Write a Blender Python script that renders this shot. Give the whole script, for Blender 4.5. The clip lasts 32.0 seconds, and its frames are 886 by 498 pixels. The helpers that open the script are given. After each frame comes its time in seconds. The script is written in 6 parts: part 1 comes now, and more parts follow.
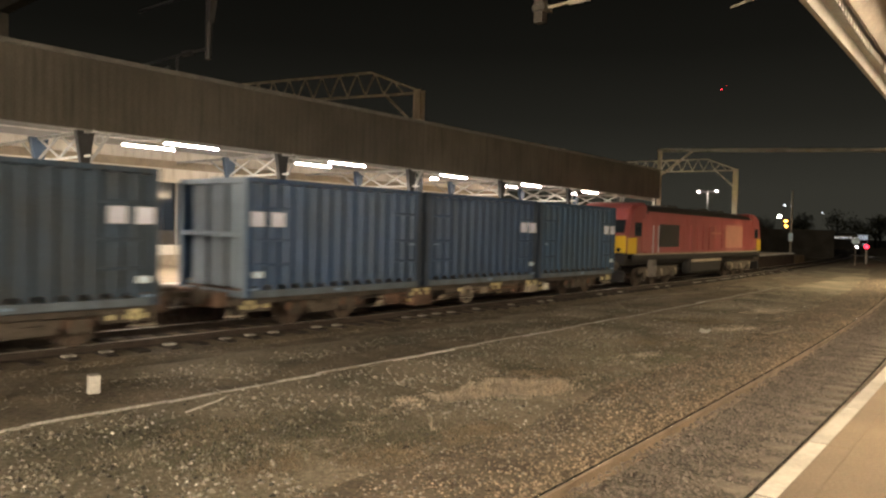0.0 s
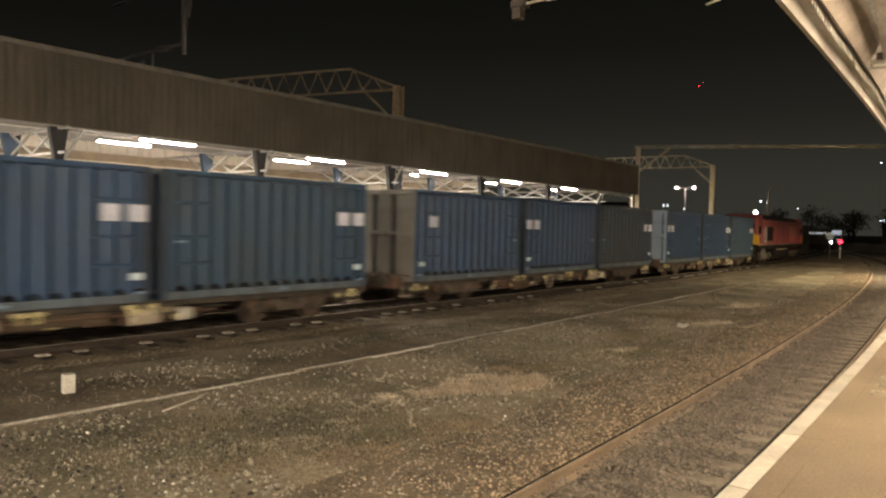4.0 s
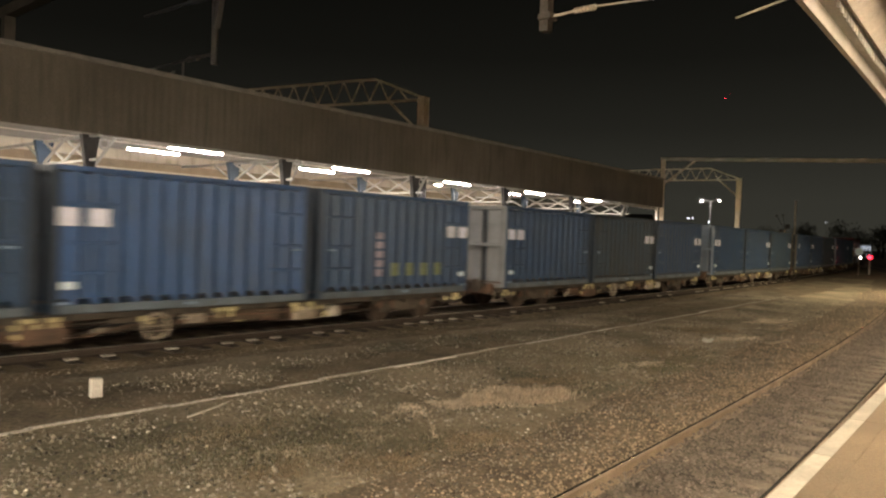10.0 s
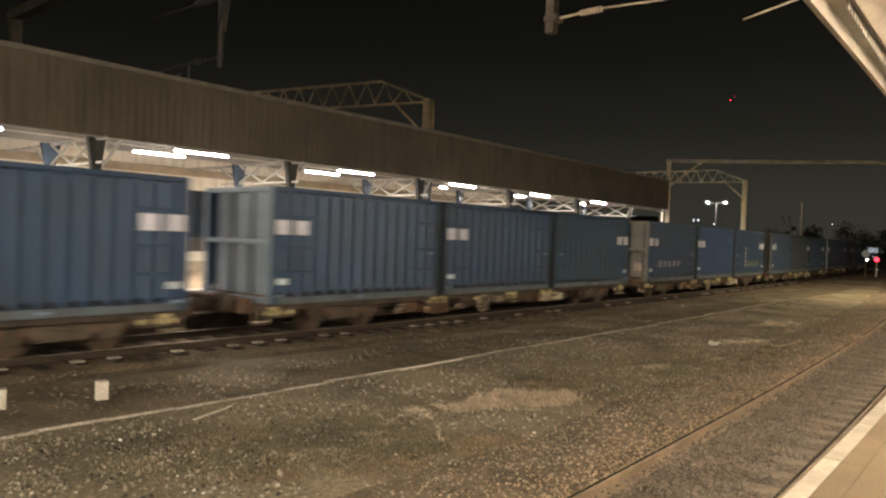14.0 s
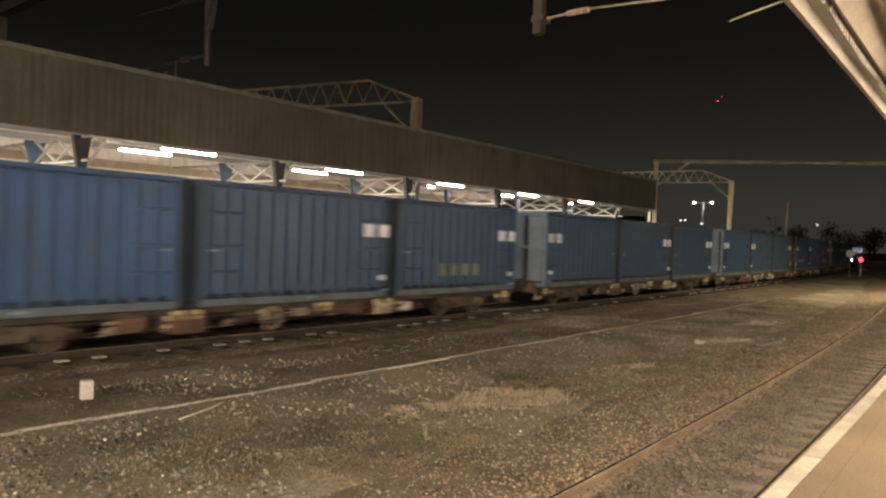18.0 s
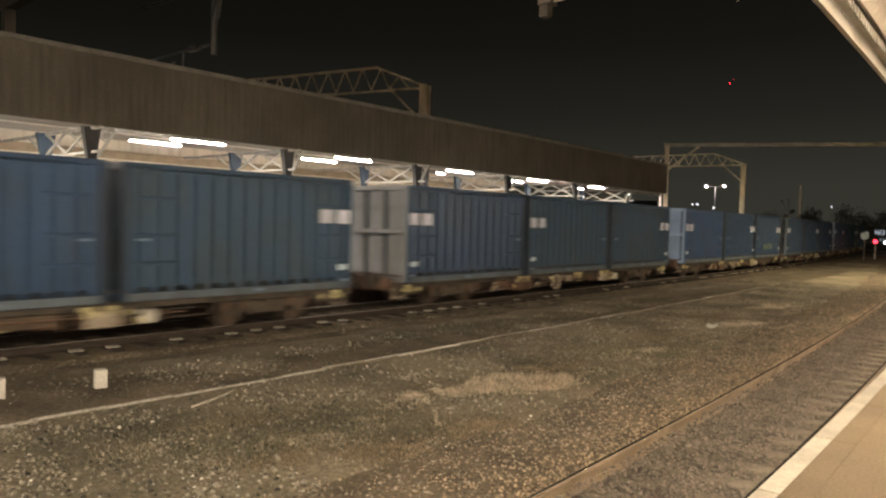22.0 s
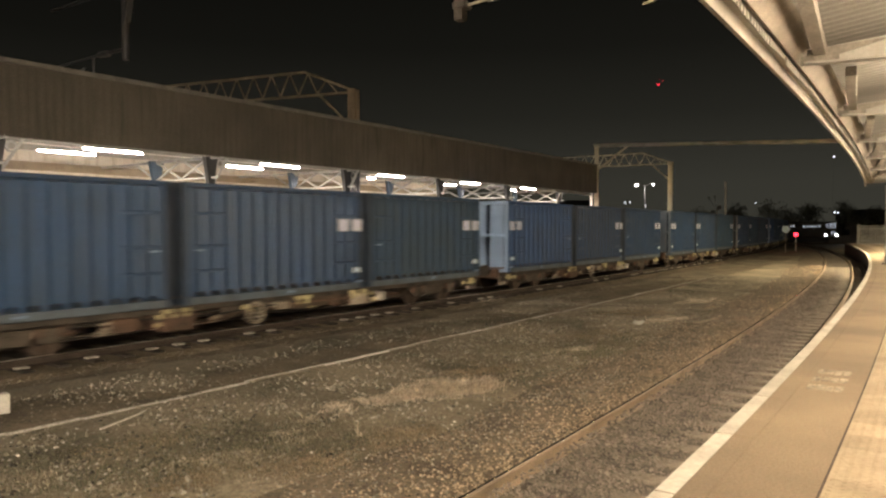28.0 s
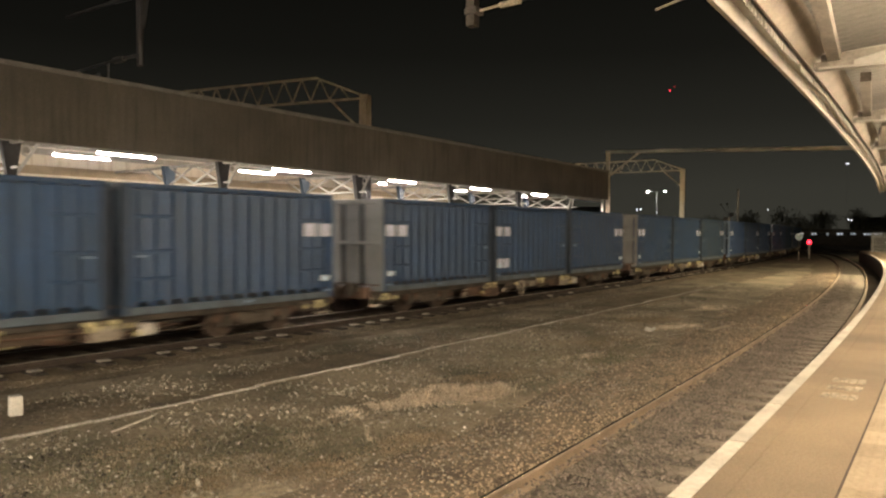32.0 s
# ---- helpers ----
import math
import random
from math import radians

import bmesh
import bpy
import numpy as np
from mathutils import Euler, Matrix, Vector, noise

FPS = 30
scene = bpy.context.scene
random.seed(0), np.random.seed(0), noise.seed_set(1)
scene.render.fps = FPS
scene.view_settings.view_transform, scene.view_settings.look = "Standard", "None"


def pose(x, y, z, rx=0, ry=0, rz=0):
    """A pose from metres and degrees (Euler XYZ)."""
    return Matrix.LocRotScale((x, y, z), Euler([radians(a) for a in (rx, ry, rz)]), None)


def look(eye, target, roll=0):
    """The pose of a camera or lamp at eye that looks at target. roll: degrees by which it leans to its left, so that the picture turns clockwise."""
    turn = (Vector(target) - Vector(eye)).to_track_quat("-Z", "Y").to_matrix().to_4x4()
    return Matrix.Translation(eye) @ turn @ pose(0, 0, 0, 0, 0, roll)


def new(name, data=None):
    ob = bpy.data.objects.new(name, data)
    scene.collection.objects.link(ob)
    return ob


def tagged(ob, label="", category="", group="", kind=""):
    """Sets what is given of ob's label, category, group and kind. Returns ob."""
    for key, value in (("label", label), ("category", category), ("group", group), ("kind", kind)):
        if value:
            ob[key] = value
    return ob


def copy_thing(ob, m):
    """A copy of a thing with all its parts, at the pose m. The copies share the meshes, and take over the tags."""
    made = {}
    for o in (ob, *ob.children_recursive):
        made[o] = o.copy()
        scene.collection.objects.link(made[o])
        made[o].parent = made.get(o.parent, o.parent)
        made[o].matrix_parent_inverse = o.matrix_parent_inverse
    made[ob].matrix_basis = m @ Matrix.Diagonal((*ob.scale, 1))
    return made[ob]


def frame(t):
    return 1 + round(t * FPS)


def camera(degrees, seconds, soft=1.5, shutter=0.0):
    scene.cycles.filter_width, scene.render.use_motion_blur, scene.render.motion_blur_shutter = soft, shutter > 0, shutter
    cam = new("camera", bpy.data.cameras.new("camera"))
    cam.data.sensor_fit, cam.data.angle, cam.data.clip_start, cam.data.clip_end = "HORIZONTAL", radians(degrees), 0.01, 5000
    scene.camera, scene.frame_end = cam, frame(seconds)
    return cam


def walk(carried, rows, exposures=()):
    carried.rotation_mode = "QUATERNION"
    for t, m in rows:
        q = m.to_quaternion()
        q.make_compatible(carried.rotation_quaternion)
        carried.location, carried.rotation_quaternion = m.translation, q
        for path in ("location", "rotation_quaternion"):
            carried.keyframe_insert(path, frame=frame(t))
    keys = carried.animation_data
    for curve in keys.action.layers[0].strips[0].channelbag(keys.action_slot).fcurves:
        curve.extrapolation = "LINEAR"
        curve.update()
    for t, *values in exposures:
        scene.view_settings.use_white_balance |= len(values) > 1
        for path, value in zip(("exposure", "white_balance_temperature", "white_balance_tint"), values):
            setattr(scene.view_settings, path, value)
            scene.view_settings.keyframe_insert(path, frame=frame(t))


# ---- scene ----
# Camera: seconds, eye (x, y, z), heading to the left, pitch up, lean to the left, in degrees
PATH = [
    (0.0, 0.056, -0.044, 2.507, 1.093, -1.681, 1.510),
    (0.5, 0.060, -0.050, 2.506, 0.441, -1.842, 1.491),
    (1.0, 0.061, -0.047, 2.506, -0.059, -1.882, 1.452),
    (1.5, 0.081, -0.036, 2.503, -0.562, -1.991, 1.394),
    (2.0, 0.090, -0.036, 2.504, -0.848, -1.979, 1.324),
    (2.5, 0.084, -0.048, 2.506, -1.082, -1.998, 1.248),
    (3.0, 0.077, -0.055, 2.503, -0.909, -1.945, 1.232),
    (3.5, 0.079, -0.046, 2.500, -0.696, -1.916, 1.247),
    (5.5, 0.055, -0.032, 2.488, 0.019, -1.793, 1.703),
    (6.0, 0.000, 0.000, 2.460, 0.000, -1.656, 1.823),
    (6.5, 0.051, -0.038, 2.499, 0.296, -1.681, 1.690),
    (7.0, 0.051, -0.041, 2.507, 0.616, -1.712, 1.697),
    (7.5, 0.050, -0.042, 2.506, 0.875, -1.658, 1.707),
    (8.0, 0.052, -0.034, 2.510, 1.107, -1.578, 1.730),
    (8.5, 0.042, -0.032, 2.506, 1.184, -1.463, 1.776),
    (9.0, 0.047, -0.038, 2.509, 1.233, -1.402, 1.829),
    (9.5, 0.041, -0.049, 2.510, 1.372, -1.201, 1.961),
    (10.0, 0.037, -0.047, 2.514, 1.293, -1.163, 2.056),
    (10.5, 0.025, -0.060, 2.515, 1.229, -1.045, 2.155),
    (11.0, 0.021, -0.055, 2.518, 1.331, -0.913, 2.204),
    (11.5, 0.012, -0.055, 2.517, 1.462, -0.807, 2.288),
    (12.0, 0.007, -0.064, 2.521, 1.578, -0.746, 2.322),
    (12.5, 0.007, -0.056, 2.523, 1.770, -0.755, 2.319),
    (13.0, 0.017, -0.054, 2.521, 1.782, -0.814, 2.320),
    (13.5, 0.024, -0.037, 2.523, 1.713, -0.946, 2.216),
    (14.0, 0.024, -0.027, 2.521, 1.692, -1.014, 2.046),
    (14.5, 0.026, -0.040, 2.525, 1.694, -1.109, 1.866),
    (16.5, 0.056, -0.028, 2.526, 1.078, -1.136, 1.646),
    (17.0, 0.059, -0.035, 2.525, 1.020, -1.061, 1.862),
    (17.5, 0.047, -0.042, 2.527, 0.835, -1.047, 2.068),
    (18.0, 0.045, -0.045, 2.521, 0.769, -1.031, 2.167),
    (18.5, 0.046, -0.050, 2.521, 0.727, -1.082, 2.186),
    (19.0, 0.046, -0.051, 2.519, 0.524, -1.208, 2.148),
    (19.5, 0.050, -0.048, 2.515, 0.378, -1.333, 2.035),
    (20.0, 0.058, -0.045, 2.512, 0.274, -1.457, 1.915),
    (20.5, 0.063, -0.045, 2.512, 0.328, -1.482, 1.840),
    (21.0, 0.075, -0.040, 2.508, 0.671, -1.585, 1.732),
    (21.5, 0.086, -0.042, 2.509, 1.179, -1.744, 1.619),
    (22.0, 0.083, -0.038, 2.502, 1.626, -2.072, 1.444),
    (22.5, 0.123, -0.006, 2.512, 1.552, -2.168, 1.247),
    (23.0, 0.188, 0.003, 2.510, 0.582, -2.419, 1.038),
    (23.5, 0.223, 0.029, 2.508, -0.267, -2.595, 0.773),
    (24.0, 0.269, 0.045, 2.513, -1.193, -2.631, 0.505),
    (24.5, 0.302, 0.048, 2.520, -1.700, -2.520, 0.159),
    (25.0, 0.318, 0.053, 2.525, -1.729, -2.203, -0.176),
    (25.5, 0.326, 0.050, 2.530, -1.636, -1.852, -0.342),
    (27.5, 0.370, 0.070, 2.524, -2.804, -1.685, 0.027),
    (28.0, 0.395, 0.075, 2.538, -3.118, -1.745, -0.034),
    (28.5, 0.388, 0.070, 2.527, -3.457, -1.650, 0.201),
    (29.0, 0.391, 0.071, 2.526, -3.543, -1.661, 0.321),
    (29.5, 0.394, 0.075, 2.527, -3.627, -1.630, 0.428),
    (30.0, 0.394, 0.080, 2.523, -3.720, -1.590, 0.541),
    (30.5, 0.398, 0.081, 2.524, -3.571, -1.438, 0.579),
    (31.0, 0.389, 0.080, 2.523, -3.336, -1.353, 0.538),
    (31.5, 0.387, 0.085, 2.523, -2.756, -1.309, 0.376),
    (32.0, 0.389, 0.078, 2.527, -2.270, -1.268, 0.219),
]


def eye_pose(x, y, z, yaw, pitch, lean):
    a, b = radians(yaw), radians(pitch)
    way = Vector((-math.sin(a) * math.cos(b), math.cos(a) * math.cos(b), math.sin(b)))
    return look((x, y, z), Vector((x, y, z)) + way, lean)


cam = camera(63.734, 32.0, soft=2.35, shutter=1.0)
walk(cam, [(t, eye_pose(*row)) for t, *row in PATH], exposures=[(0.0, 0.06), (20.0, 0.06), (26.0, 0.17), (32.0, 0.17)])

# ---- light: a night station ----
world = bpy.data.worlds.new("night_sky")
scene.world = world
world.use_nodes = True
wn = world.node_tree.nodes
wl = world.node_tree.links
tc = wn.new("ShaderNodeTexCoord")
sep = wn.new("ShaderNodeSeparateXYZ")
ramp = wn.new("ShaderNodeValToRGB")
wl.new(tc.outputs["Generated"], sep.inputs[0])
wl.new(sep.outputs["Z"], ramp.inputs[0])
for pos, v in ((0.0, 0.0290), (0.06, 0.0265), (0.15, 0.0135), (0.24, 0.0066), (0.33, 0.0041), (0.50, 0.0030)):
    e = ramp.color_ramp.elements[0] if pos == 0.0 else ramp.color_ramp.elements.new(pos)
    e.position, e.color = pos, (v, v * 0.96, v * 0.75, 1)
ramp.color_ramp.elements[-1].color = (0.0022, 0.0021, 0.0016, 1)
# the glow of the town lies beyond the curve, to the right
side = wn.new("ShaderNodeMapRange")
side.inputs[1].default_value, side.inputs[2].default_value = -0.5, 0.6
side.inputs[3].default_value, side.inputs[4].default_value = 0.80, 1.25
wl.new(sep.outputs["X"], side.inputs[0])
town = wn.new("ShaderNodeVectorMath")
town.operation = "SCALE"
wl.new(ramp.outputs[0], town.inputs[0])
wl.new(side.outputs[0], town.inputs["Scale"])
wl.new(town.outputs[0], wn["Background"].inputs["Color"])
wn["Background"].inputs["Strength"].default_value = 1.0

NEAR_LAMP_W = 620.0     # each lamp under the near canopy
FAR_TUBE_W = 380.0       # each pair of tubes under the far canopy
FILL_W = 740.0          # each unseen fill lamp added on the near canopy edge
POST_W = 5000.0            # each lamp post beyond the near canopy
WARM = (1.0, 0.775, 0.52)
SODIUM = (1.0, 0.78, 0.47)
FILL = (1.0, 0.835, 0.62)
TUBE = (1.0, 0.87, 0.73)
TUBE_GLOW = 160.0

# ---- the two curved tracks: metres along the track, metres to its right ----
STEP = np.arange(-300.0, 330.01, 1.0)


def centre_line(x, heading, k0, k1):
    """Centre line of a track that passes (x, 10) and bends to the left."""
    k = np.where(STEP > 0, k0 + k1 * np.minimum(STEP, 200) / 100, k0)
    turn = np.concatenate([[0], np.cumsum((k[1:] + k[:-1]) / 2)])
    mid = int(np.argmin(abs(STEP)))
    h = heading - (turn - turn[mid])
    dx, dy = np.sin(h), np.cos(h)
    px = np.concatenate([[0], np.cumsum((dx[1:] + dx[:-1]) / 2)])
    py = np.concatenate([[0], np.cumsum((dy[1:] + dy[:-1]) / 2)])
    return px - px[mid] + x, py - py[mid] + 10.0, h


FAR = centre_line(-11.188, 0.6837, 0.000524, 0.001393)   # the freight train's track
NEAR = centre_line(4.438, 0.6487, 0.002026, 0.00033)     # the track along the near platform


def on(line, s, off=0.0, z=0.0):
    h = np.interp(s, STEP, line[2])
    return Vector((float(np.interp(s, STEP, line[0]) + off * math.cos(h)), float(np.interp(s, STEP, line[1]) - off * math.sin(h)), z))


def along(line, s, off=0.0, z=0.0):
    """Pose on a track: x forwards, y to the left."""
    h = float(np.interp(s, STEP, line[2]))
    p = on(line, s, off, z)
    return Matrix.Translation(p) @ Matrix.Rotation(math.pi / 2 - h, 4, "Z")


# ---- materials ----
def material(name, rgb, rough=0.6, metal=0.0, vary=0.25, size=1.0, bump=0.2, fine=30.0, other=None, per="object", dirt=None, spread=0.6):
    """Two scales of noise vary the colour and the relief."""
    m = bpy.data.materials.new(name)
    m.use_nodes = True
    n, l = m.node_tree.nodes, m.node_tree.links
    b = n["Principled BSDF"]
    b.inputs["Roughness"].default_value = rough
    b.inputs["Metallic"].default_value = metal
    tcn = n.new("ShaderNodeTexCoord")
    big = n.new("ShaderNodeTexNoise")
    big.inputs["Scale"].default_value = size
    big.inputs["Detail"].default_value = 5
    small = n.new("ShaderNodeTexNoise")
    small.inputs["Scale"].default_value = fine
    small.inputs["Detail"].default_value = 3
    l.new(tcn.outputs["Object"], big.inputs["Vector"])
    l.new(tcn.outputs["Object"], small.inputs["Vector"])
    mix = n.new("ShaderNodeMix")
    mix.data_type = "RGBA"
    c2 = other or tuple(c * (1 - vary) for c in rgb)
    c1 = tuple(min(1, c * (1 + vary * 0.6)) for c in rgb)
    mix.inputs[6].default_value = (*c1, 1)
    mix.inputs[7].default_value = (*c2, 1)
    r = n.new("ShaderNodeMapRange")
    r.inputs[1].default_value, r.inputs[2].default_value = 0.35, 0.68
    l.new(big.outputs["Fac"], r.inputs[0])
    l.new(r.outputs[0], mix.inputs[0])
    mul = n.new("ShaderNodeMix")
    mul.data_type, mul.blend_type = "RGBA", "MULTIPLY"
    mul.inputs[0].default_value = 1.0
    r2 = n.new("ShaderNodeMapRange")
    r2.inputs[1].default_value, r2.inputs[2].default_value = 0.3, 0.7
    r2.inputs[3].default_value, r2.inputs[4].default_value = 1 - vary, 1 + vary * 0.5
    l.new(small.outputs["Fac"], r2.inputs[0])
    l.new(mix.outputs[2], mul.inputs[6])
    l.new(r2.outputs[0], mul.inputs[7])
    out = mul.outputs[2]
    if per:
        if per == "object":
            rnd = n.new("ShaderNodeObjectInfo").outputs["Random"]
        else:
            rnd = n.new("ShaderNodeNewGeometry").outputs["Random Per Island"]
        r3 = n.new("ShaderNodeMapRange")
        spread = 0.12 if per == "object" else spread
        r3.inputs[3].default_value, r3.inputs[4].default_value = 1 - spread, 1 + spread
        l.new(rnd, r3.inputs[0])
        mul2 = n.new("ShaderNodeMix")
        mul2.data_type, mul2.blend_type = "RGBA", "MULTIPLY"
        mul2.inputs[0].default_value = 1.0
        l.new(out, mul2.inputs[6])
        l.new(r3.outputs[0], mul2.inputs[7])
        out = mul2.outputs[2]
    if dirt:
        # vertical streaks and blotches of another colour
        mp = n.new("ShaderNodeMapping")
        mp.inputs["Scale"].default_value = (3.0, 3.0, 0.35)
        l.new(tcn.outputs["Object"], mp.inputs["Vector"])
        st = n.new("ShaderNodeTexNoise")
        st.inputs["Scale"].default_value = 1.6
        st.inputs["Detail"].default_value = 6
        l.new(mp.outputs[0], st.inputs["Vector"])
        r4 = n.new("ShaderNodeMapRange")
        r4.inputs[1].default_value, r4.inputs[2].default_value = 0.50, 0.74
        r4.inputs[4].default_value = 0.75
        l.new(st.outputs["Fac"], r4.inputs[0])
        dm = n.new("ShaderNodeMix")
        dm.data_type = "RGBA"
        l.new(r4.outputs[0], dm.inputs[0])
        l.new(out, dm.inputs[6])
        dm.inputs[7].default_value = (*dirt, 1)
        out = dm.outputs[2]
    l.new(out, b.inputs["Base Color"])
    if bump:
        bp = n.new("ShaderNodeBump")
        bp.inputs["Strength"].default_value = bump
        bp.inputs["Distance"].default_value = 0.02
        l.new(small.outputs["Fac"], bp.inputs["Height"])
        l.new(bp.outputs[0], b.inputs["Normal"])
    return m


def glow(name, rgb, strength):
    m = bpy.data.materials.new(name)
    m.use_nodes = True
    b = m.node_tree.nodes["Principled BSDF"]
    b.inputs["Base Color"].default_value = (*[min(1, c) for c in rgb], 1)
    b.inputs["Emission Color"].default_value = (*rgb, 1)
    b.inputs["Emission Strength"].default_value = strength
    return m


def glazing(name, tint=(0.02, 0.025, 0.03)):
    m = bpy.data.materials.new(name)
    m.use_nodes = True
    b = m.node_tree.nodes["Principled BSDF"]
    b.inputs["Base Color"].default_value = (*tint, 1)
    b.inputs["Roughness"].default_value = 0.08
    return m


M_GROUND = material("trodden_gravel", (0.285, 0.246, 0.182), 0.95, vary=0.40, size=0.42, bump=0.9, fine=16, other=(0.125, 0.116, 0.082), per=None)
M_STONE = material("olive_gravel_stone", (0.278, 0.254, 0.212), 0.9, vary=0.3, size=0.42, bump=0.3, fine=40, other=(0.090, 0.082, 0.058), per="island", spread=0.85)
M_STONEDULL = material("darker_gravel_stone", (0.255, 0.228, 0.180), 0.9, vary=0.3, size=0.42, bump=0.3, fine=40, other=(0.078, 0.072, 0.051), per="island", spread=0.85)
M_STONEBROWN = material("rust_dusted_ballast_stone", (0.315, 0.248, 0.176), 0.9, vary=0.25, size=0.6, bump=0.3, fine=40, other=(0.165, 0.130, 0.092), per="island", spread=0.85)
M_SHOULDER = material("rust_dusted_ballast", (0.175, 0.142, 0.102), 0.95, vary=0.4, size=1.5, bump=1.0, fine=18, per=None)
M_STONEGREY = material("grey_ballast_stone", (0.205, 0.176, 0.148), 0.9, vary=0.3, size=1.5, bump=0.3, fine=40, per="island", spread=0.5)
M_STONEPALE = material("pale_stone", (0.58, 0.55, 0.50), 0.9, vary=0.3, size=1.5, bump=0.3, fine=40, per="island")
M_STONEDARK = material("sooty_cess_stone", (0.205, 0.178, 0.138), 0.9, vary=0.3, size=1.5, bump=0.3, fine=40, per="island")
M_BALLAST = material("grey_ballast", (0.165, 0.142, 0.122), 0.95, vary=0.5, size=2.0, bump=1.0, fine=22, per=None)
M_RAILDARK = material("sooty_rail", (0.050, 0.038, 0.030), 0.7, 0.2, vary=0.3, size=2, bump=0.3, fine=60)
M_RAIL = material("rusty_rail", (0.44, 0.345, 0.25), 0.65, 0.05, vary=0.3, size=2, bump=0.3, fine=60)
M_RAILTOP = material("polished_rail_head", (0.72, 0.67, 0.60), 0.22, 0.9, vary=0.2, size=3, bump=0.05)
# Far rail heads: worn steel with the glint put in as pale colour.
M_RAILSHINE = material("worn_glint_rail_head", (0.74, 0.70, 0.63), 0.38, 0.35, vary=0.2, size=3, bump=0.05)
M_SLEEPER = material("weathered_concrete_sleeper", (0.215, 0.19, 0.155), 0.9, vary=0.3, size=4, bump=0.4)
M_TIMBER = material("dark_timber_sleeper", (0.055, 0.045, 0.036), 0.9, vary=0.35, size=4, bump=0.5)
M_CLIP = material("pale_rail_clip", (0.60, 0.57, 0.51), 0.6, vary=0.3, size=5)
M_PLAT = material("worn_platform_asphalt", (0.262, 0.203, 0.136), 0.9, vary=0.28, size=0.7, bump=0.35, fine=60, other=(0.205, 0.162, 0.114), per=None)
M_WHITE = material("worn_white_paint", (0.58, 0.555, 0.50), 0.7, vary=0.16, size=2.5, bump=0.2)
M_TACTILE = material("buff_tactile_slab", (0.38, 0.31, 0.222), 0.85, vary=0.15, size=3, bump=0.25)
M_BRICK = material("dark_platform_brick", (0.085, 0.06, 0.05), 0.9, vary=0.4, size=3, bump=0.6)
M_SOFFIT = material("white_soffit_boards", (0.74, 0.69, 0.62), 0.7, vary=0.1, size=1.2, bump=0.1)
M_EDGE = material("weathered_cream_edge", (0.33, 0.317, 0.285), 0.6, vary=0.15, size=1.5, bump=0.08, dirt=(0.24, 0.222, 0.188))
M_CREAM = material("cream_paint", (0.255, 0.247, 0.228), 0.6, vary=0.12, size=1.5, bump=0.08, dirt=(0.21, 0.188, 0.15))
M_PURLIN = material("grey_brown_purlin_paint", (0.165, 0.15, 0.13), 0.7, vary=0.25, size=3)
M_BOARD = material("grubby_gutter_board", (0.17, 0.15, 0.125), 0.8, vary=0.2, size=2)
M_CREAMROOF = material("cream_roof_sheet", (0.150, 0.146, 0.135), 0.7, vary=0.12, size=1.2, bump=0.1)
M_VALANCE = material("brown_corrugated_sheet", (0.095, 0.083, 0.064), 0.9, vary=0.2, size=0.6, bump=0.1, dirt=(0.05, 0.044, 0.034))
M_ROOF = material("dark_roof_sheet", (0.05, 0.045, 0.04), 0.9, vary=0.3, size=1)
M_COLDARK = material("dark_painted_iron", (0.035, 0.035, 0.038), 0.45, 0.2, vary=0.3, size=3)
M_COLBLUE = material("blue_painted_iron", (0.040, 0.068, 0.112), 0.45, 0.1, vary=0.2, size=3)
M_LATTICE = material("grey_painted_lattice", (0.42, 0.42, 0.40), 0.5, 0.1, vary=0.2, size=3)
M_OLD = material("weathered_dark_steel", (0.075, 0.065, 0.053), 0.7, 0.1, vary=0.25, size=2, bump=0.1)
# Second gantry's steel: galvanised grey coloured paler for station light on it.
M_PALEGALV = material("lit_galvanised_steel", (0.66, 0.60, 0.48), 0.6, 0.0, vary=0.2, size=2, bump=0.1)
M_BROWNSTEEL = material("brown_weathered_steel", (0.215, 0.17, 0.12), 0.7, 0.1, vary=0.3, size=2, bump=0.1)
M_DULLGALV = material("dull_grey_steel", (0.27, 0.265, 0.245), 0.7, 0.1, vary=0.25, size=2, bump=0.1)
M_GALV = material("galvanised_steel", (0.52, 0.45, 0.35), 0.6, 0.1, vary=0.25, size=2, bump=0.1)
M_WALL = material("cream_station_wall", (0.70, 0.65, 0.56), 0.8, vary=0.12, size=0.6, bump=0.15, dirt=(0.42, 0.36, 0.27), per=None)
M_FRIEZE = material("buff_frieze_paint", (0.34, 0.28, 0.20), 0.6, vary=0.2, size=2)
M_DARKGLASS = glazing("dark_window_glass")
M_BOX = material("blue_container_paint", (0.021, 0.060, 0.146), 0.5, 0.0, vary=0.30, size=0.7, bump=0.12, fine=25, other=(0.025, 0.060, 0.124), dirt=(0.034, 0.057, 0.094))
M_BOXBRIGHT = material("bright_blue_container_paint", (0.030, 0.084, 0.225), 0.5, 0.0, vary=0.2, size=0.9, bump=0.12, fine=25, other=(0.034, 0.080, 0.190), dirt=(0.050, 0.076, 0.125))
M_BOXTEAL = material("grimy_teal_container_paint", (0.023, 0.061, 0.124), 0.6, 0.0, vary=0.28, size=0.9, bump=0.12, fine=25, other=(0.034, 0.066, 0.104), dirt=(0.042, 0.062, 0.080))
M_BOXGRIME = material("grimy_brown_blue_paint", (0.030, 0.056, 0.092), 0.65, 0.0, vary=0.3, size=0.8, bump=0.12, fine=25, other=(0.040, 0.052, 0.066), dirt=(0.050, 0.050, 0.044))
M_ENDGREY = material("warm_grey_end_paint", (0.160, 0.152, 0.133), 0.65, vary=0.3, size=1.2, bump=0.12, dirt=(0.100, 0.086, 0.066))
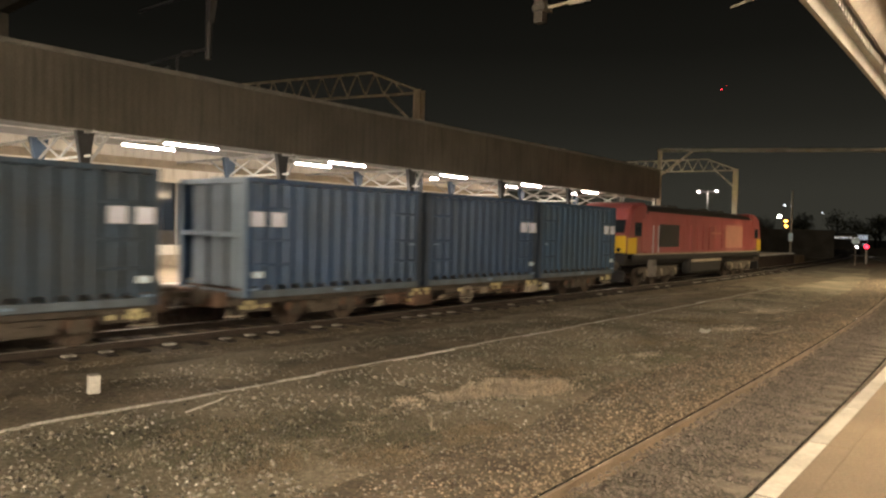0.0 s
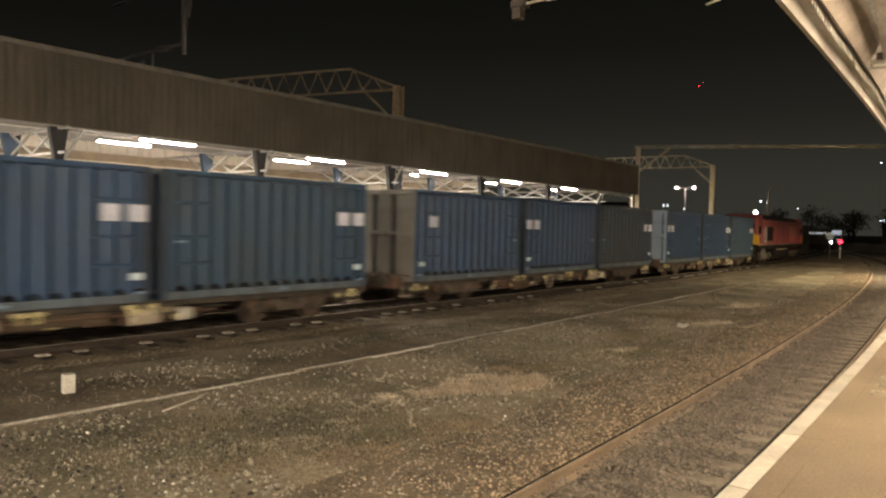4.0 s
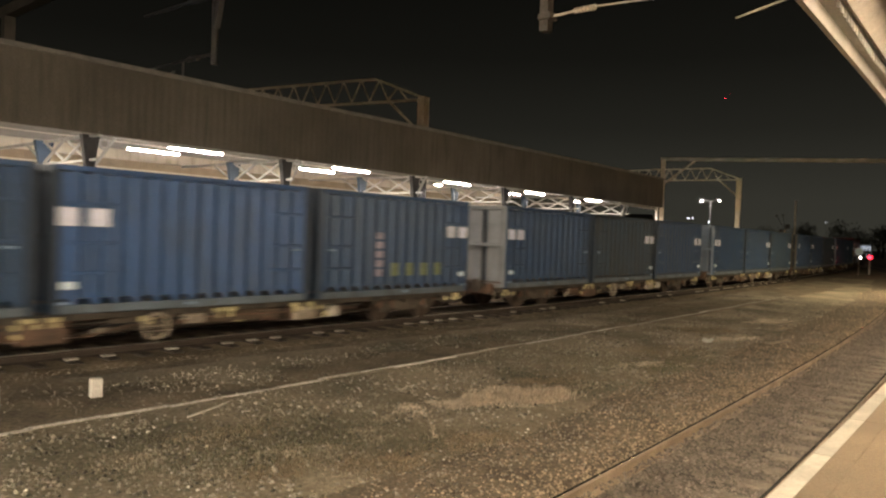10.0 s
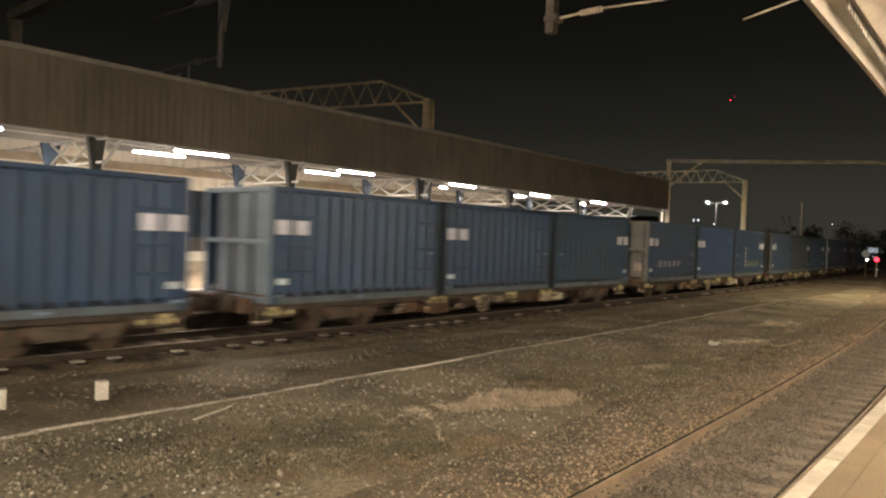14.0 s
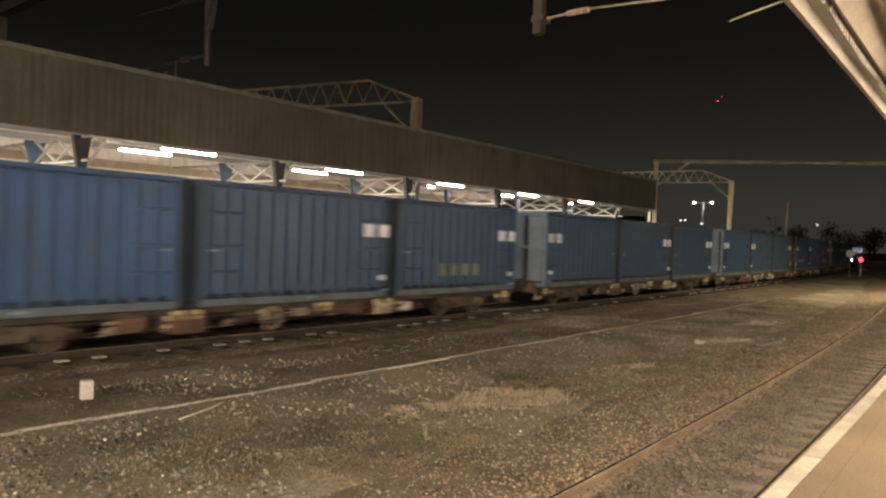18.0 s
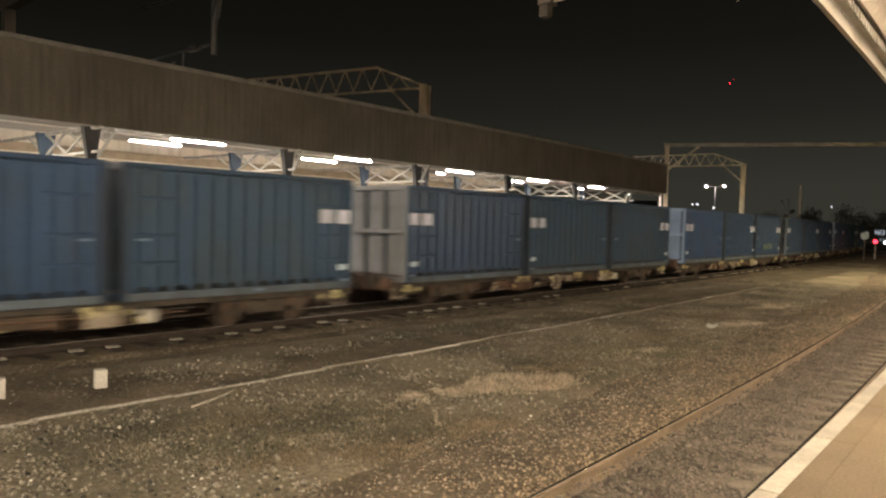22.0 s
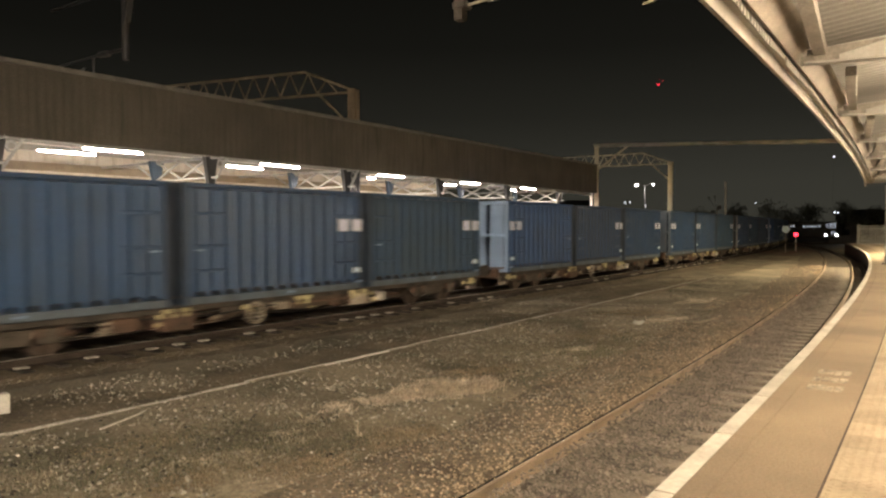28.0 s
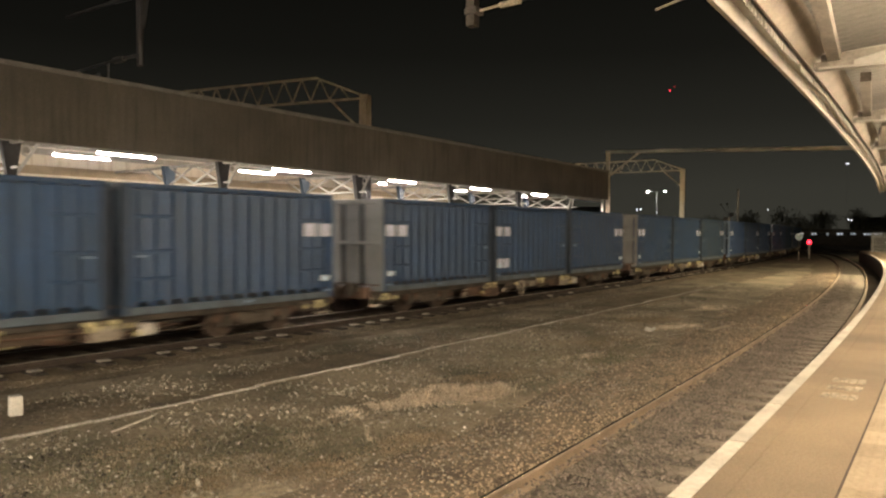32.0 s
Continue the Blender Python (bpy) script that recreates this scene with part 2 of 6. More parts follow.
M_ENDSTEEL = material("dull_steel_grey_end_paint", (0.190, 0.202, 0.215), 0.6, vary=0.25, size=1.2, bump=0.12, dirt=(0.14, 0.135, 0.125))
M_ENDBLUE = material("pale_blue_paint", (0.24, 0.34, 0.50), 0.5, vary=0.2, size=1.2, bump=0.12, dirt=(0.22, 0.28, 0.37))
# Blue darkened for the shade in end recesses and between containers.
M_BOXSHADE = material("shaded_blue_paint", (0.022, 0.038, 0.066), 0.55, vary=0.25, size=2, bump=0.1)
# Container ends: the blue is lightened to hold the light falling on them.
M_BOXLIT = material("lit_blue_grey_end_paint", (0.185, 0.236, 0.30), 0.55, vary=0.2, size=1.2, bump=0.12, dirt=(0.19, 0.205, 0.215))
M_BOXRAIL = material("dusty_blue_rail_paint", (0.125, 0.160, 0.200), 0.55, vary=0.25, size=2, bump=0.1, dirt=(0.075, 0.080, 0.085))
M_LABEL = material("white_label", (0.72, 0.86, 1.0), 0.5, vary=0.08, size=4, bump=0)
M_LABELPINK = material("pinkish_white_label", (0.74, 0.77, 0.92), 0.5, vary=0.08, size=4, bump=0)
M_PINK = material("faded_pink_lettering", (0.40, 0.36, 0.46), 0.6, vary=0.3, size=9, bump=0)
M_YELLOWGREEN = material("faded_yellow_marking", (0.22, 0.26, 0.14), 0.6, vary=0.3, size=9, bump=0)
M_SOLE = material("sooty_solebar", (0.085, 0.070, 0.056), 0.8, 0.1, vary=0.4, size=2.5, bump=0.4, other=(0.038, 0.033, 0.029))
M_RUST = material("rusty_underframe", (0.165, 0.098, 0.066), 0.8, 0.1, vary=0.4, size=2.5, bump=0.4, other=(0.090, 0.062, 0.047))
M_SHEET = material("dusty_brown_underframe_sheet", (0.145, 0.106, 0.075), 0.8, 0.05, vary=0.35, size=1.6, bump=0.3, other=(0.085, 0.062, 0.045))
M_BOGIE = material("grimy_bogie_steel", (0.118, 0.098, 0.078), 0.75, 0.2, vary=0.4, size=3, bump=0.4)
M_WHEEL = material("worn_wheel_steel", (0.13, 0.10, 0.08), 0.5, 0.6, vary=0.3, size=4)
M_YELLOW = material("yellow_fitting_paint", (0.62, 0.55, 0.30), 0.6, vary=0.3, size=5, dirt=(0.2, 0.13, 0.07))
M_PALEFIT = material("dusty_pale_fitting", (0.40, 0.345, 0.275), 0.7, vary=0.35, size=5, dirt=(0.16, 0.12, 0.09))
M_RED = material("red_loco_paint", (0.35, 0.095, 0.098), 0.32, vary=0.12, size=0.8, bump=0.03, dirt=(0.30, 0.05, 0.03))
M_LOGO = material("faded_salmon_paint", (0.56, 0.27, 0.20), 0.4, vary=0.1, size=1.5, bump=0.03)
M_LOCOYEL = material("yellow_cab_paint", (0.75, 0.50, 0.03), 0.35, vary=0.1, size=1.5, bump=0.03)
M_LOCOBLACK = material("sooty_black_paint", (0.018, 0.017, 0.017), 0.6, vary=0.3, size=2)
M_LOCOGREY = material("grey_sole_paint", (0.26, 0.24, 0.22), 0.55, vary=0.2, size=2)
M_DARK = material("dark_silhouette_foliage", (0.12, 0.12, 0.08), 0.95, vary=0.4, size=0.4, per="island")
M_BARK = material("dark_bark", (0.03, 0.025, 0.02), 0.95, vary=0.3, size=4)
M_GRASS = material("dry_pale_grass", (0.60, 0.51, 0.395), 0.9, vary=0.3, size=2, per="island")
M_STRAW = material("dull_straw", (0.36, 0.31, 0.23), 0.9, vary=0.3, size=2, per="island")
M_MOSS = material("brown_dead_moss", (0.250, 0.196, 0.130), 0.95, vary=0.35, size=1.2, per="island")
M_WEED = material("sparse_green_weed", (0.115, 0.110, 0.066), 0.9, vary=0.3, size=2, per="island")
M_KERB = material("pale_concrete_trough_lid", (0.44, 0.42, 0.375), 0.9, vary=0.45, size=3, bump=0.4, dirt=(0.25, 0.23, 0.19))
M_KERBWHITE = material("bleached_trough_lid", (0.70, 0.68, 0.63), 0.9, vary=0.3, size=3, bump=0.4)
M_MUD = material("dark_cess_soil", (0.190, 0.156, 0.110), 0.95, vary=0.4, size=1, bump=0.8, fine=14, per=None)
M_FARBRICK = material("dark_far_brick", (0.13, 0.112, 0.092), 0.9, vary=0.3, size=0.6)
M_FENCE = material("pale_painted_fence", (0.52, 0.52, 0.48), 0.7, vary=0.2, size=2)
G_TUBE = glow("fluorescent_tube", (1.0, 0.90, 0.80), TUBE_GLOW)
G_WARM = glow("warm_lamp", WARM, 12.0)
G_LAMPWHITE = glow("white_street_lamp", (1.0, 0.95, 0.82), 14.0)
G_MAST = glow("faint_red_lamp", (1.0, 0.05, 0.05), 1.2)
G_RED = glow("red_signal_lens", (1.0, 0.02, 0.04), 9.0)
G_ORANGE = glow("orange_lamp", (1.0, 0.33, 0.05), 16.0)
G_WINDOW = glow("lit_window", (0.80, 0.88, 1.0), 0.5)
G_WINDOWDIM = glow("half_lit_window", (0.80, 0.88, 1.0), 0.2)
G_DIM = glow("dim_window", (0.9, 0.85, 0.65), 0.16)
M_STICK = material("bleached_wood", (0.80, 0.75, 0.66), 0.8, vary=0.2, size=6, bump=0.2)
G_FARLAMP = glow("far_white_lamp", (0.92, 0.94, 1.0), 5.0)
G_HEADLAMP = glow("train_headlamp", (0.95, 0.95, 1.0), 18.0)


# ---- mesh helpers ----
class Shape:
    """Collects vertices and faces of one mesh."""

    def __init__(self):
        self.v, self.f = [], []

    def add(self, verts, faces):
        k = len(self.v)
        self.v += [tuple(p) for p in verts]
        self.f += [tuple(i + k for i in q) for q in faces]
        return self

    def box(self, c, size, turn=None):
        x, y, z = (a / 2 for a in size)
        p = [Vector((sx * x, sy * y, sz * z)) for sx in (-1, 1) for sy in (-1, 1) for sz in (-1, 1)]
        if turn is not None:
            p = [turn @ q for q in p]
        return self.add([q + Vector(c) for q in p], [(0, 1, 3, 2), (4, 6, 7, 5), (0, 4, 5, 1), (2, 3, 7, 6), (0, 2, 6, 4), (1, 5, 7, 3)])

    def bar(self, a, b, w, d=None):
        """A straight bar of w by d between two points."""
        a, b = Vector(a), Vector(b)
        t = (b - a).to_track_quat("X", "Z").to_matrix()
        return self.box((a + b) / 2, ((b - a).length, w, d or w), t)

    def rod(self, a, b, r, n=8, r2=None):
        a, b = Vector(a), Vector(b)
        t = (b - a).to_track_quat("Z", "Y").to_matrix()
        r2 = r if r2 is None else r2
        ring = [(math.cos(i * math.tau / n), math.sin(i * math.tau / n)) for i in range(n)]
        vs = [a + t @ Vector((x * r, y * r, 0)) for x, y in ring] + [b + t @ Vector((x * r2, y * r2, 0)) for x, y in ring]
        fs = [(i, (i + 1) % n, n + (i + 1) % n, n + i) for i in range(n)] + [tuple(reversed(range(n))), tuple(range(n, 2 * n))]
        return self.add(vs, fs)

    def ring(self, c, r, w, n=18, axis="Y"):
        """A wheel rim: a square torus round c."""
        vs, fs = [], []
        for i in range(n):
            a = i * math.tau / n
            for rr, h in ((r - w, -w), (r + w, -w), (r + w, w), (r - w, w)):
                x, z = rr * math.cos(a), rr * math.sin(a)
                vs.append(Vector(c) + Vector((x, h, z)))
            for j in range(4):
                fs.append((4 * i + j, 4 * i + (j + 1) % 4, 4 * ((i + 1) % n) + (j + 1) % 4, 4 * ((i + 1) % n) + j))
        return self.add(vs, fs)

    def prism(self, outline, y0, y1):
        """An outline in x, z pushed from y0 to y1."""
        n = len(outline)
        vs = [(x, y0, z) for x, z in outline] + [(x, y1, z) for x, z in outline]
        return self.add(vs, [(i, (i + 1) % n, n + (i + 1) % n, n + i) for i in range(n)] + [tuple(reversed(range(n))), tuple(range(n, 2 * n))])

    def sweep(self, line, outline, s0, s1, step=2.0, closed=True):
        """An outline of (right, up) drawn along a track."""
        n = max(1, int(math.ceil((s1 - s0) / step)))
        k = len(outline)
        vs, fs = [], []
        for i in range(n + 1):
            s = s0 + (s1 - s0) * i / n
            vs += [on(line, s, o, z) for o, z in outline]
        for i in range(n):
            for j in range(k if closed else k - 1):
                j2 = (j + 1) % k
                fs.append((i * k + j, i * k + j2, (i + 1) * k + j2, (i + 1) * k + j))
        if closed:
            fs += [tuple(range(k)), tuple(reversed(range(n * k, n * k + k)))]
        return self.add(vs, fs)

    def mesh(self, name, bevel=0.0, smooth=False):
        bm = bmesh.new()
        vs = [bm.verts.new(p) for p in self.v]
        for f in self.f:
            try:
                bm.faces.new([vs[i] for i in f])
            except ValueError:
                pass
        bmesh.ops.recalc_face_normals(bm, faces=bm.faces)
        if bevel:
            sharp = [e for e in bm.edges if len(e.link_faces) == 2 and e.calc_face_angle(0) > 0.6]
            bmesh.ops.bevel(bm, geom=sharp, offset=bevel, segments=1, affect="EDGES", clamp_overlap=True)
        me = bpy.data.meshes.new(name)
        bm.to_mesh(me)
        bm.free()
        if smooth:
            for p in me.polygons:
                p.use_smooth = True
        return me


def part(name, shape, mat, parent=None, label="", bevel=0.0, at=None, smooth=False):
    me = shape.mesh(name, bevel, smooth) if isinstance(shape, Shape) else shape
    if not me.materials:
        me.materials.append(mat)
    ob = new(name, me)
    if parent is not None:
        ob.parent = parent
    if at is not None:
        ob.matrix_basis = at
    return tagged(ob, label)


def thing(name, label, category, group="", kind="", at=None):
    ob = new(name)
    ob.empty_display_size = 0.2
    if at is not None:
        ob.matrix_basis = at
    return tagged(ob, label, category, group, kind)


def cloud_mesh(name, pts, sizes, mat, squash=0.7, seed=1):
    """Many small angular stones in one mesh."""
    r = np.random.RandomState(seed)
    base = np.array([(1, 0, 0), (-1, 0, 0), (0, 1, 0), (0, -1, 0), (0, 0, 1), (0, 0, -1)], float)
    tri = np.array([(0, 2, 4), (2, 1, 4), (1, 3, 4), (3, 0, 4), (2, 0, 5), (1, 2, 5), (3, 1, 5), (0, 3, 5)])
    n = len(pts)
    a = r.uniform(0, math.tau, n)
    shape = base[None] * r.uniform(0.55, 1.2, (n, 6, 1)) * sizes[:, None, None] * np.array([1, 1, squash])
    x = shape[..., 0] * np.cos(a)[:, None] - shape[..., 1] * np.sin(a)[:, None]
    y = shape[..., 0] * np.sin(a)[:, None] + shape[..., 1] * np.cos(a)[:, None]
    v = np.stack([x, y, shape[..., 2] + x * r.uniform(-0.4, 0.4, (n, 1))], -1) + pts[:, None]
    f = (tri[None] + 6 * np.arange(n)[:, None, None]).reshape(-1, 3)
    me = bpy.data.meshes.new(name)
    me.from_pydata(v.reshape(-1, 3).tolist(), [], f.tolist())
    me.materials.append(mat)
    return new(name, me)


def area_lamp(name, m, w, h, watts, rgb, spread=180):
    d = bpy.data.lights.new(name, "AREA")
    d.shape, d.size, d.size_y, d.energy, d.color = "RECTANGLE", w, h, watts, rgb
    d.spread = radians(spread)
    ob = new(name, d)
    ob.matrix_basis = m
    return ob

# ---- ground: one sheet to the horizon ----
def line_distance(line, x, y):
    return math.sqrt(float(np.min((line[0] - x) ** 2 + (line[1] - y) ** 2)))


def ground_height(x, y):
    n = noise.noise(Vector((x * 0.15, y * 0.15, 0.0))) * 0.05 + noise.noise(Vector((x * 0.7, y * 0.7, 3.0))) * 0.018
    d = min(line_distance(NEAR, x, y), line_distance(FAR, x, y))
    return -0.17 + n - 0.25 * min(1, max(0, (2.4 - d) / 0.5))


def build_ground():
    def steps(lo, a, b, hi, fine):
        out = [lo, lo * 0.5, lo * 0.25]
        k = a
        while k < b:
            out.append(k)
            k += fine
        return out + [b, hi * 0.25, hi * 0.5, hi]
    xs = steps(-2500, -24, 48, 2500, 0.5)
    ys = steps(-2500, -4, 84, 2500, 0.5)
    vs = [(x, y, ground_height(x, y) if abs(x) < 60 and -10 < y < 100 else -0.25) for y in ys for x in xs]
    n = len(xs)
    fs = [(j * n + i, j * n + i + 1, (j + 1) * n + i + 1, (j + 1) * n + i) for j in range(len(ys) - 1) for i in range(n - 1)]
    me = bpy.data.meshes.new("ground")
    me.from_pydata(vs, [], fs)
    me.materials.append(M_GROUND)
    for p in me.polygons:
        p.use_smooth = True
    return tagged(new("ground", me), "brown trodden gravel and weeds between the tracks at night", "ground", kind="structure")


build_ground()

# ---- tracks ----
RAIL = [(-0.036, 0.0), (-0.036, -0.035), (-0.010, -0.05), (-0.010, -0.13), (-0.070, -0.150), (-0.070, -0.158),
        (0.070, -0.158), (0.070, -0.150), (0.010, -0.13), (0.010, -0.05), (0.036, -0.035), (0.036, 0.0)]


def build_track(name, line, label, s0, s1, near0, near1, sleeper_mat, bed_mat, spacing, rail_mat, pale_clips, worn, shift=0.0):
    tr = thing(name, label, "railway track", kind="structure")
    for side in (shift - 0.7535, shift + 0.7535):
        part("rail", Shape().sweep(line, [(side + a, b) for a, b in RAIL], s0, s1, 2.5), rail_mat, tr, "rusty steel rail")
        lo, hi = worn
        part("rail_head", Shape().sweep(line, [(side + lo, 0.001), (side + lo + 0.002, 0.004), (side + hi - 0.002, 0.004), (side + hi, 0.001)], s0, s1, 2.5), M_RAILSHINE if pale_clips else M_RAILTOP, tr, "rail head worn by wheels")
    bed = [(shift - 1.75, -0.30), (shift - 1.45, -0.20), (shift + 1.45, -0.20), (shift + 1.75, -0.30)]
    part("ballast_bed", Shape().sweep(line, bed, s0, s1, 2.5, closed=False), bed_mat, tr, "grey stone ballast bed")
    me = Shape().box((0, 0, -0.225), (0.26, 2.5, 0.14)).mesh("sleeper", 0.02)
    cm = Shape().box((0, -0.93, -0.138), (0.25, 0.17, 0.028)).box((0, -0.98, -0.125), (0.10, 0.08, 0.03)).mesh("rail_clip", 0.008)
    r = random.Random(4)
    rest, rest_c = Shape(), Shape()
    s = s0
    while s < s1:
        m = along(line, s, shift) @ pose(0, r.uniform(-0.03, 0.03), r.uniform(-0.012, 0.008), 0, 0, r.uniform(-1, 1))
        if near0 < s < near1:
            sl = part("sleeper", me, sleeper_mat, tr, at=m)
            if pale_clips and r.random() < 0.62:
                part("rail_clip", cm, M_CLIP, sl, "pale rail clip")
        elif s < near1 + 60:
            rest.add([m @ Vector(p) for p in ((-0.12, -1.25, -0.165), (0.12, -1.25, -0.165), (0.12, 1.25, -0.165), (-0.12, 1.25, -0.165))], [(0, 1, 2, 3)])
        s += spacing
    tagged(part("far_sleepers", rest, sleeper_mat, tr, "row of sleepers"), kind="stuff")
    return tr


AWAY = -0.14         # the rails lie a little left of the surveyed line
build_track("track_far", FAR, "curved running line with worn dark sleepers and pale clips", -290, 300, -6, 62, M_TIMBER, M_MUD, 0.68, M_RAILDARK, True, (-0.034, 0.034), AWAY)
track_near = build_track("track_near", NEAR, "curved platform line with concrete sleepers in grey ballast", -60, 150, -9, 45, M_SLEEPER, M_BALLAST, 0.65, M_RAIL, False, (-0.035, 0.006))

shoulder = [(-0.80, -0.30), (-0.86, -0.14), (-0.97, -0.060), (-1.6, -0.075), (-2.7, -0.165), (-3.2, -0.30)]
part("ballast_shoulder", Shape().sweep(NEAR, shoulder, -40, 120, 1.5, closed=False), M_SHOULDER, track_near, "rust-dusted ballast shoulder")

# ---- near platform ----
EDGE = 1.45
PZ = 0.915


def build_near_platform():
    p = thing("platform_near", "curved asphalt platform with a white edge line and buff tactile strip", "platform", kind="structure")
    s0, s1 = -60, 72
    part("platform_surface", Shape().sweep(NEAR, [(EDGE + 0.30, PZ), (14.0, PZ + 0.06), (14.0, -0.4), (EDGE + 0.30, -0.4)], s0, s1, 1.5), M_PLAT, p, "worn beige asphalt surface")
    part("platform_wall", Shape().sweep(NEAR, [(EDGE + 0.12, PZ - 0.10), (EDGE + 0.295, PZ - 0.10), (EDGE + 0.295, -0.4), (EDGE + 0.12, -0.4)], s0, s1, 1.5), M_BRICK, p, "sooty brick wall below the edge")
    # coping slabs, one by one
    s = -24.0
    while s < 60:
        q = Shape().sweep(NEAR, [(EDGE, PZ), (EDGE + 0.297, PZ + 0.002), (EDGE + 0.297, PZ - 0.096), (EDGE, PZ - 0.096)], s + 0.004, s + 1.496, 0.75)
        cop = part("coping_slab", q, M_PLAT, p, bevel=0.006)
        w = Shape().sweep(NEAR, [(EDGE + 0.006, PZ + 0.004), (EDGE + 0.130, PZ + 0.005), (EDGE + 0.130, PZ + 0.0005), (EDGE + 0.006, PZ + 0.0005)], s + 0.012, s + 1.488, 0.75)
        part("edge_paint", w, M_WHITE, cop, "worn white edge line")
        s += 1.5
    # tactile slabs with rows of blisters near the camera
    k = 0
    s = -16.0
    while s < 26:
        for row in (0, 1):
            o0 = EDGE + 0.86 + row * 0.40
            q = Shape().sweep(NEAR, [(o0 + 0.003, PZ + 0.012), (o0 + 0.397, PZ + 0.014), (o0 + 0.397, PZ + 0.001), (o0 + 0.003, PZ + 0.001)], s + 0.003, s + 0.397, 0.4)
            if -8 < s < 4:
                for i in range(6):
                    for j in range(6):
                        c = on(NEAR, s + 0.033 + i * 0.0667, o0 + 0.033 + j * 0.0667, PZ + 0.015)
                        q.box(c, (0.022, 0.022, 0.004))
            part("tactile_slab", q, M_TACTILE, p)
            k += 1
        s += 0.4
    q = Shape().sweep(NEAR, [(EDGE + 0.86, PZ + 0.013), (EDGE + 1.66, PZ + 0.016), (EDGE + 1.66, PZ + 0.001), (EDGE + 0.86, PZ + 0.001)], 26, 70, 1.5)
    part("tactile_strip", q, M_TACTILE, p, "buff tactile strip running on")
    part("joint", Shape().sweep(NEAR, [(EDGE + 0.842, PZ + 0.004), (EDGE + 0.857, PZ + 0.004), (EDGE + 0.857, PZ + 0.0), (EDGE + 0.842, PZ + 0.0)], -16, 40, 0.75), M_BRICK, p, "dark joint beside the tactile strip")
    # faded painted wording, unreadable
    w = Shape()
    for i in range(3):
        for j in range(4):
            c = on(NEAR, -2.30 + i * 0.46 + 0.03 * (j % 2), EDGE + 0.40 + j * 0.082, PZ + 0.0035)
            w.box(c, (0.27, 0.070, 0.002), along(NEAR, -2.1).to_3x3())
    part("painted_marking", w, material("faded_platform_paint", (0.39, 0.33, 0.25), 0.9, vary=0.5, size=6), p, "faded unreadable white paint marking")
    return p


build_near_platform()

# ---- far platform, its station wall ----
FAR_END = 39.9


def build_far_platform():
    p = thing("platform_far", "far platform with pale coping under a lit canopy", "platform", kind="structure")
    part("platform_surface", Shape().sweep(FAR, [(-2.05, PZ), (-13, PZ + 0.06), (-13, -0.4), (-2.05, -0.4)], -70, 78, 2), M_PLAT, p, "beige platform surface")
    part("platform_wall", Shape().sweep(FAR, [(-1.86, PZ - 0.1), (-2.045, PZ - 0.1), (-2.045, -0.4), (-1.86, -0.4)], -70, 78, 2), M_BRICK, p)
    s = -20.0
    while s < 78:
        q = Shape().sweep(FAR, [(-1.75, PZ), (-2.045, PZ + 0.003), (-2.045, PZ - 0.096), (-1.75, PZ - 0.096)], s + 0.005, s + 1.99, 1.0)
        part("coping_slab", q, M_WHITE, p)
        s += 2.0
    part("platform_ramp", Shape().sweep(FAR, [(-1.75, PZ - 0.3), (-8, PZ - 0.3), (-8, -0.4), (-1.75, -0.4)], 78.1, 84, 2), M_PLAT, p)


build_far_platform()


def build_station_wall():
    w = thing("wall_station", "station wall: brown skirting, cream sill band, dark windows, cream frieze", "wall", kind="structure")
    part("skirting", Shape().sweep(FAR, [(-8.55, PZ), (-8.9, PZ), (-8.9, PZ + 0.40), (-8.55, PZ + 0.40)], -70, 33, 2), M_FRIEZE, w, "buff-brown skirting")
    part("sill_band", Shape().sweep(FAR, [(-8.53, PZ + 0.40), (-8.9, PZ + 0.40), (-8.9, PZ + 0.74), (-8.53, PZ + 0.74)], -70, 33, 2), M_WALL, w, "cream sill band")
    part("panel_band", Shape().sweep(FAR, [(-8.66, PZ + 0.74), (-8.9, PZ + 0.74), (-8.9, PZ + 1.25), (-8.66, PZ + 1.25)], -70, 33, 2), M_OLD, w, "dark painted panelling")
    part("window_band", Shape().sweep(FAR, [(-8.70, PZ + 1.25), (-8.9, PZ + 1.25), (-8.9, PZ + 2.95), (-8.70, PZ + 2.95)], -70, 33, 2), M_DARKGLASS, w, "dark window glass")
    part("wall_face", Shape().sweep(FAR, [(-8.60, PZ + 2.95), (-8.9, PZ + 2.95), (-8.9, 5.6), (-8.60, 5.6)], -70, 33, 2), M_WALL, w, "cream upper wall")
    part("frieze", Shape().sweep(FAR, [(-8.53, 4.35), (-8.598, 4.35), (-8.598, 4.62), (-8.53, 4.62)], -70, 33, 2), M_FRIEZE, w, "buff frieze board")
    me = Shape().box((0, 0, 1.845), (0.09, 0.14, 2.20)).mesh("mullion", 0.01)
    for k in range(60):
        part("mullion", me, M_OLD if k % 3 else M_CREAM, w, at=along(FAR, -68 + 1.68 * k, -8.66, PZ))


build_station_wall()


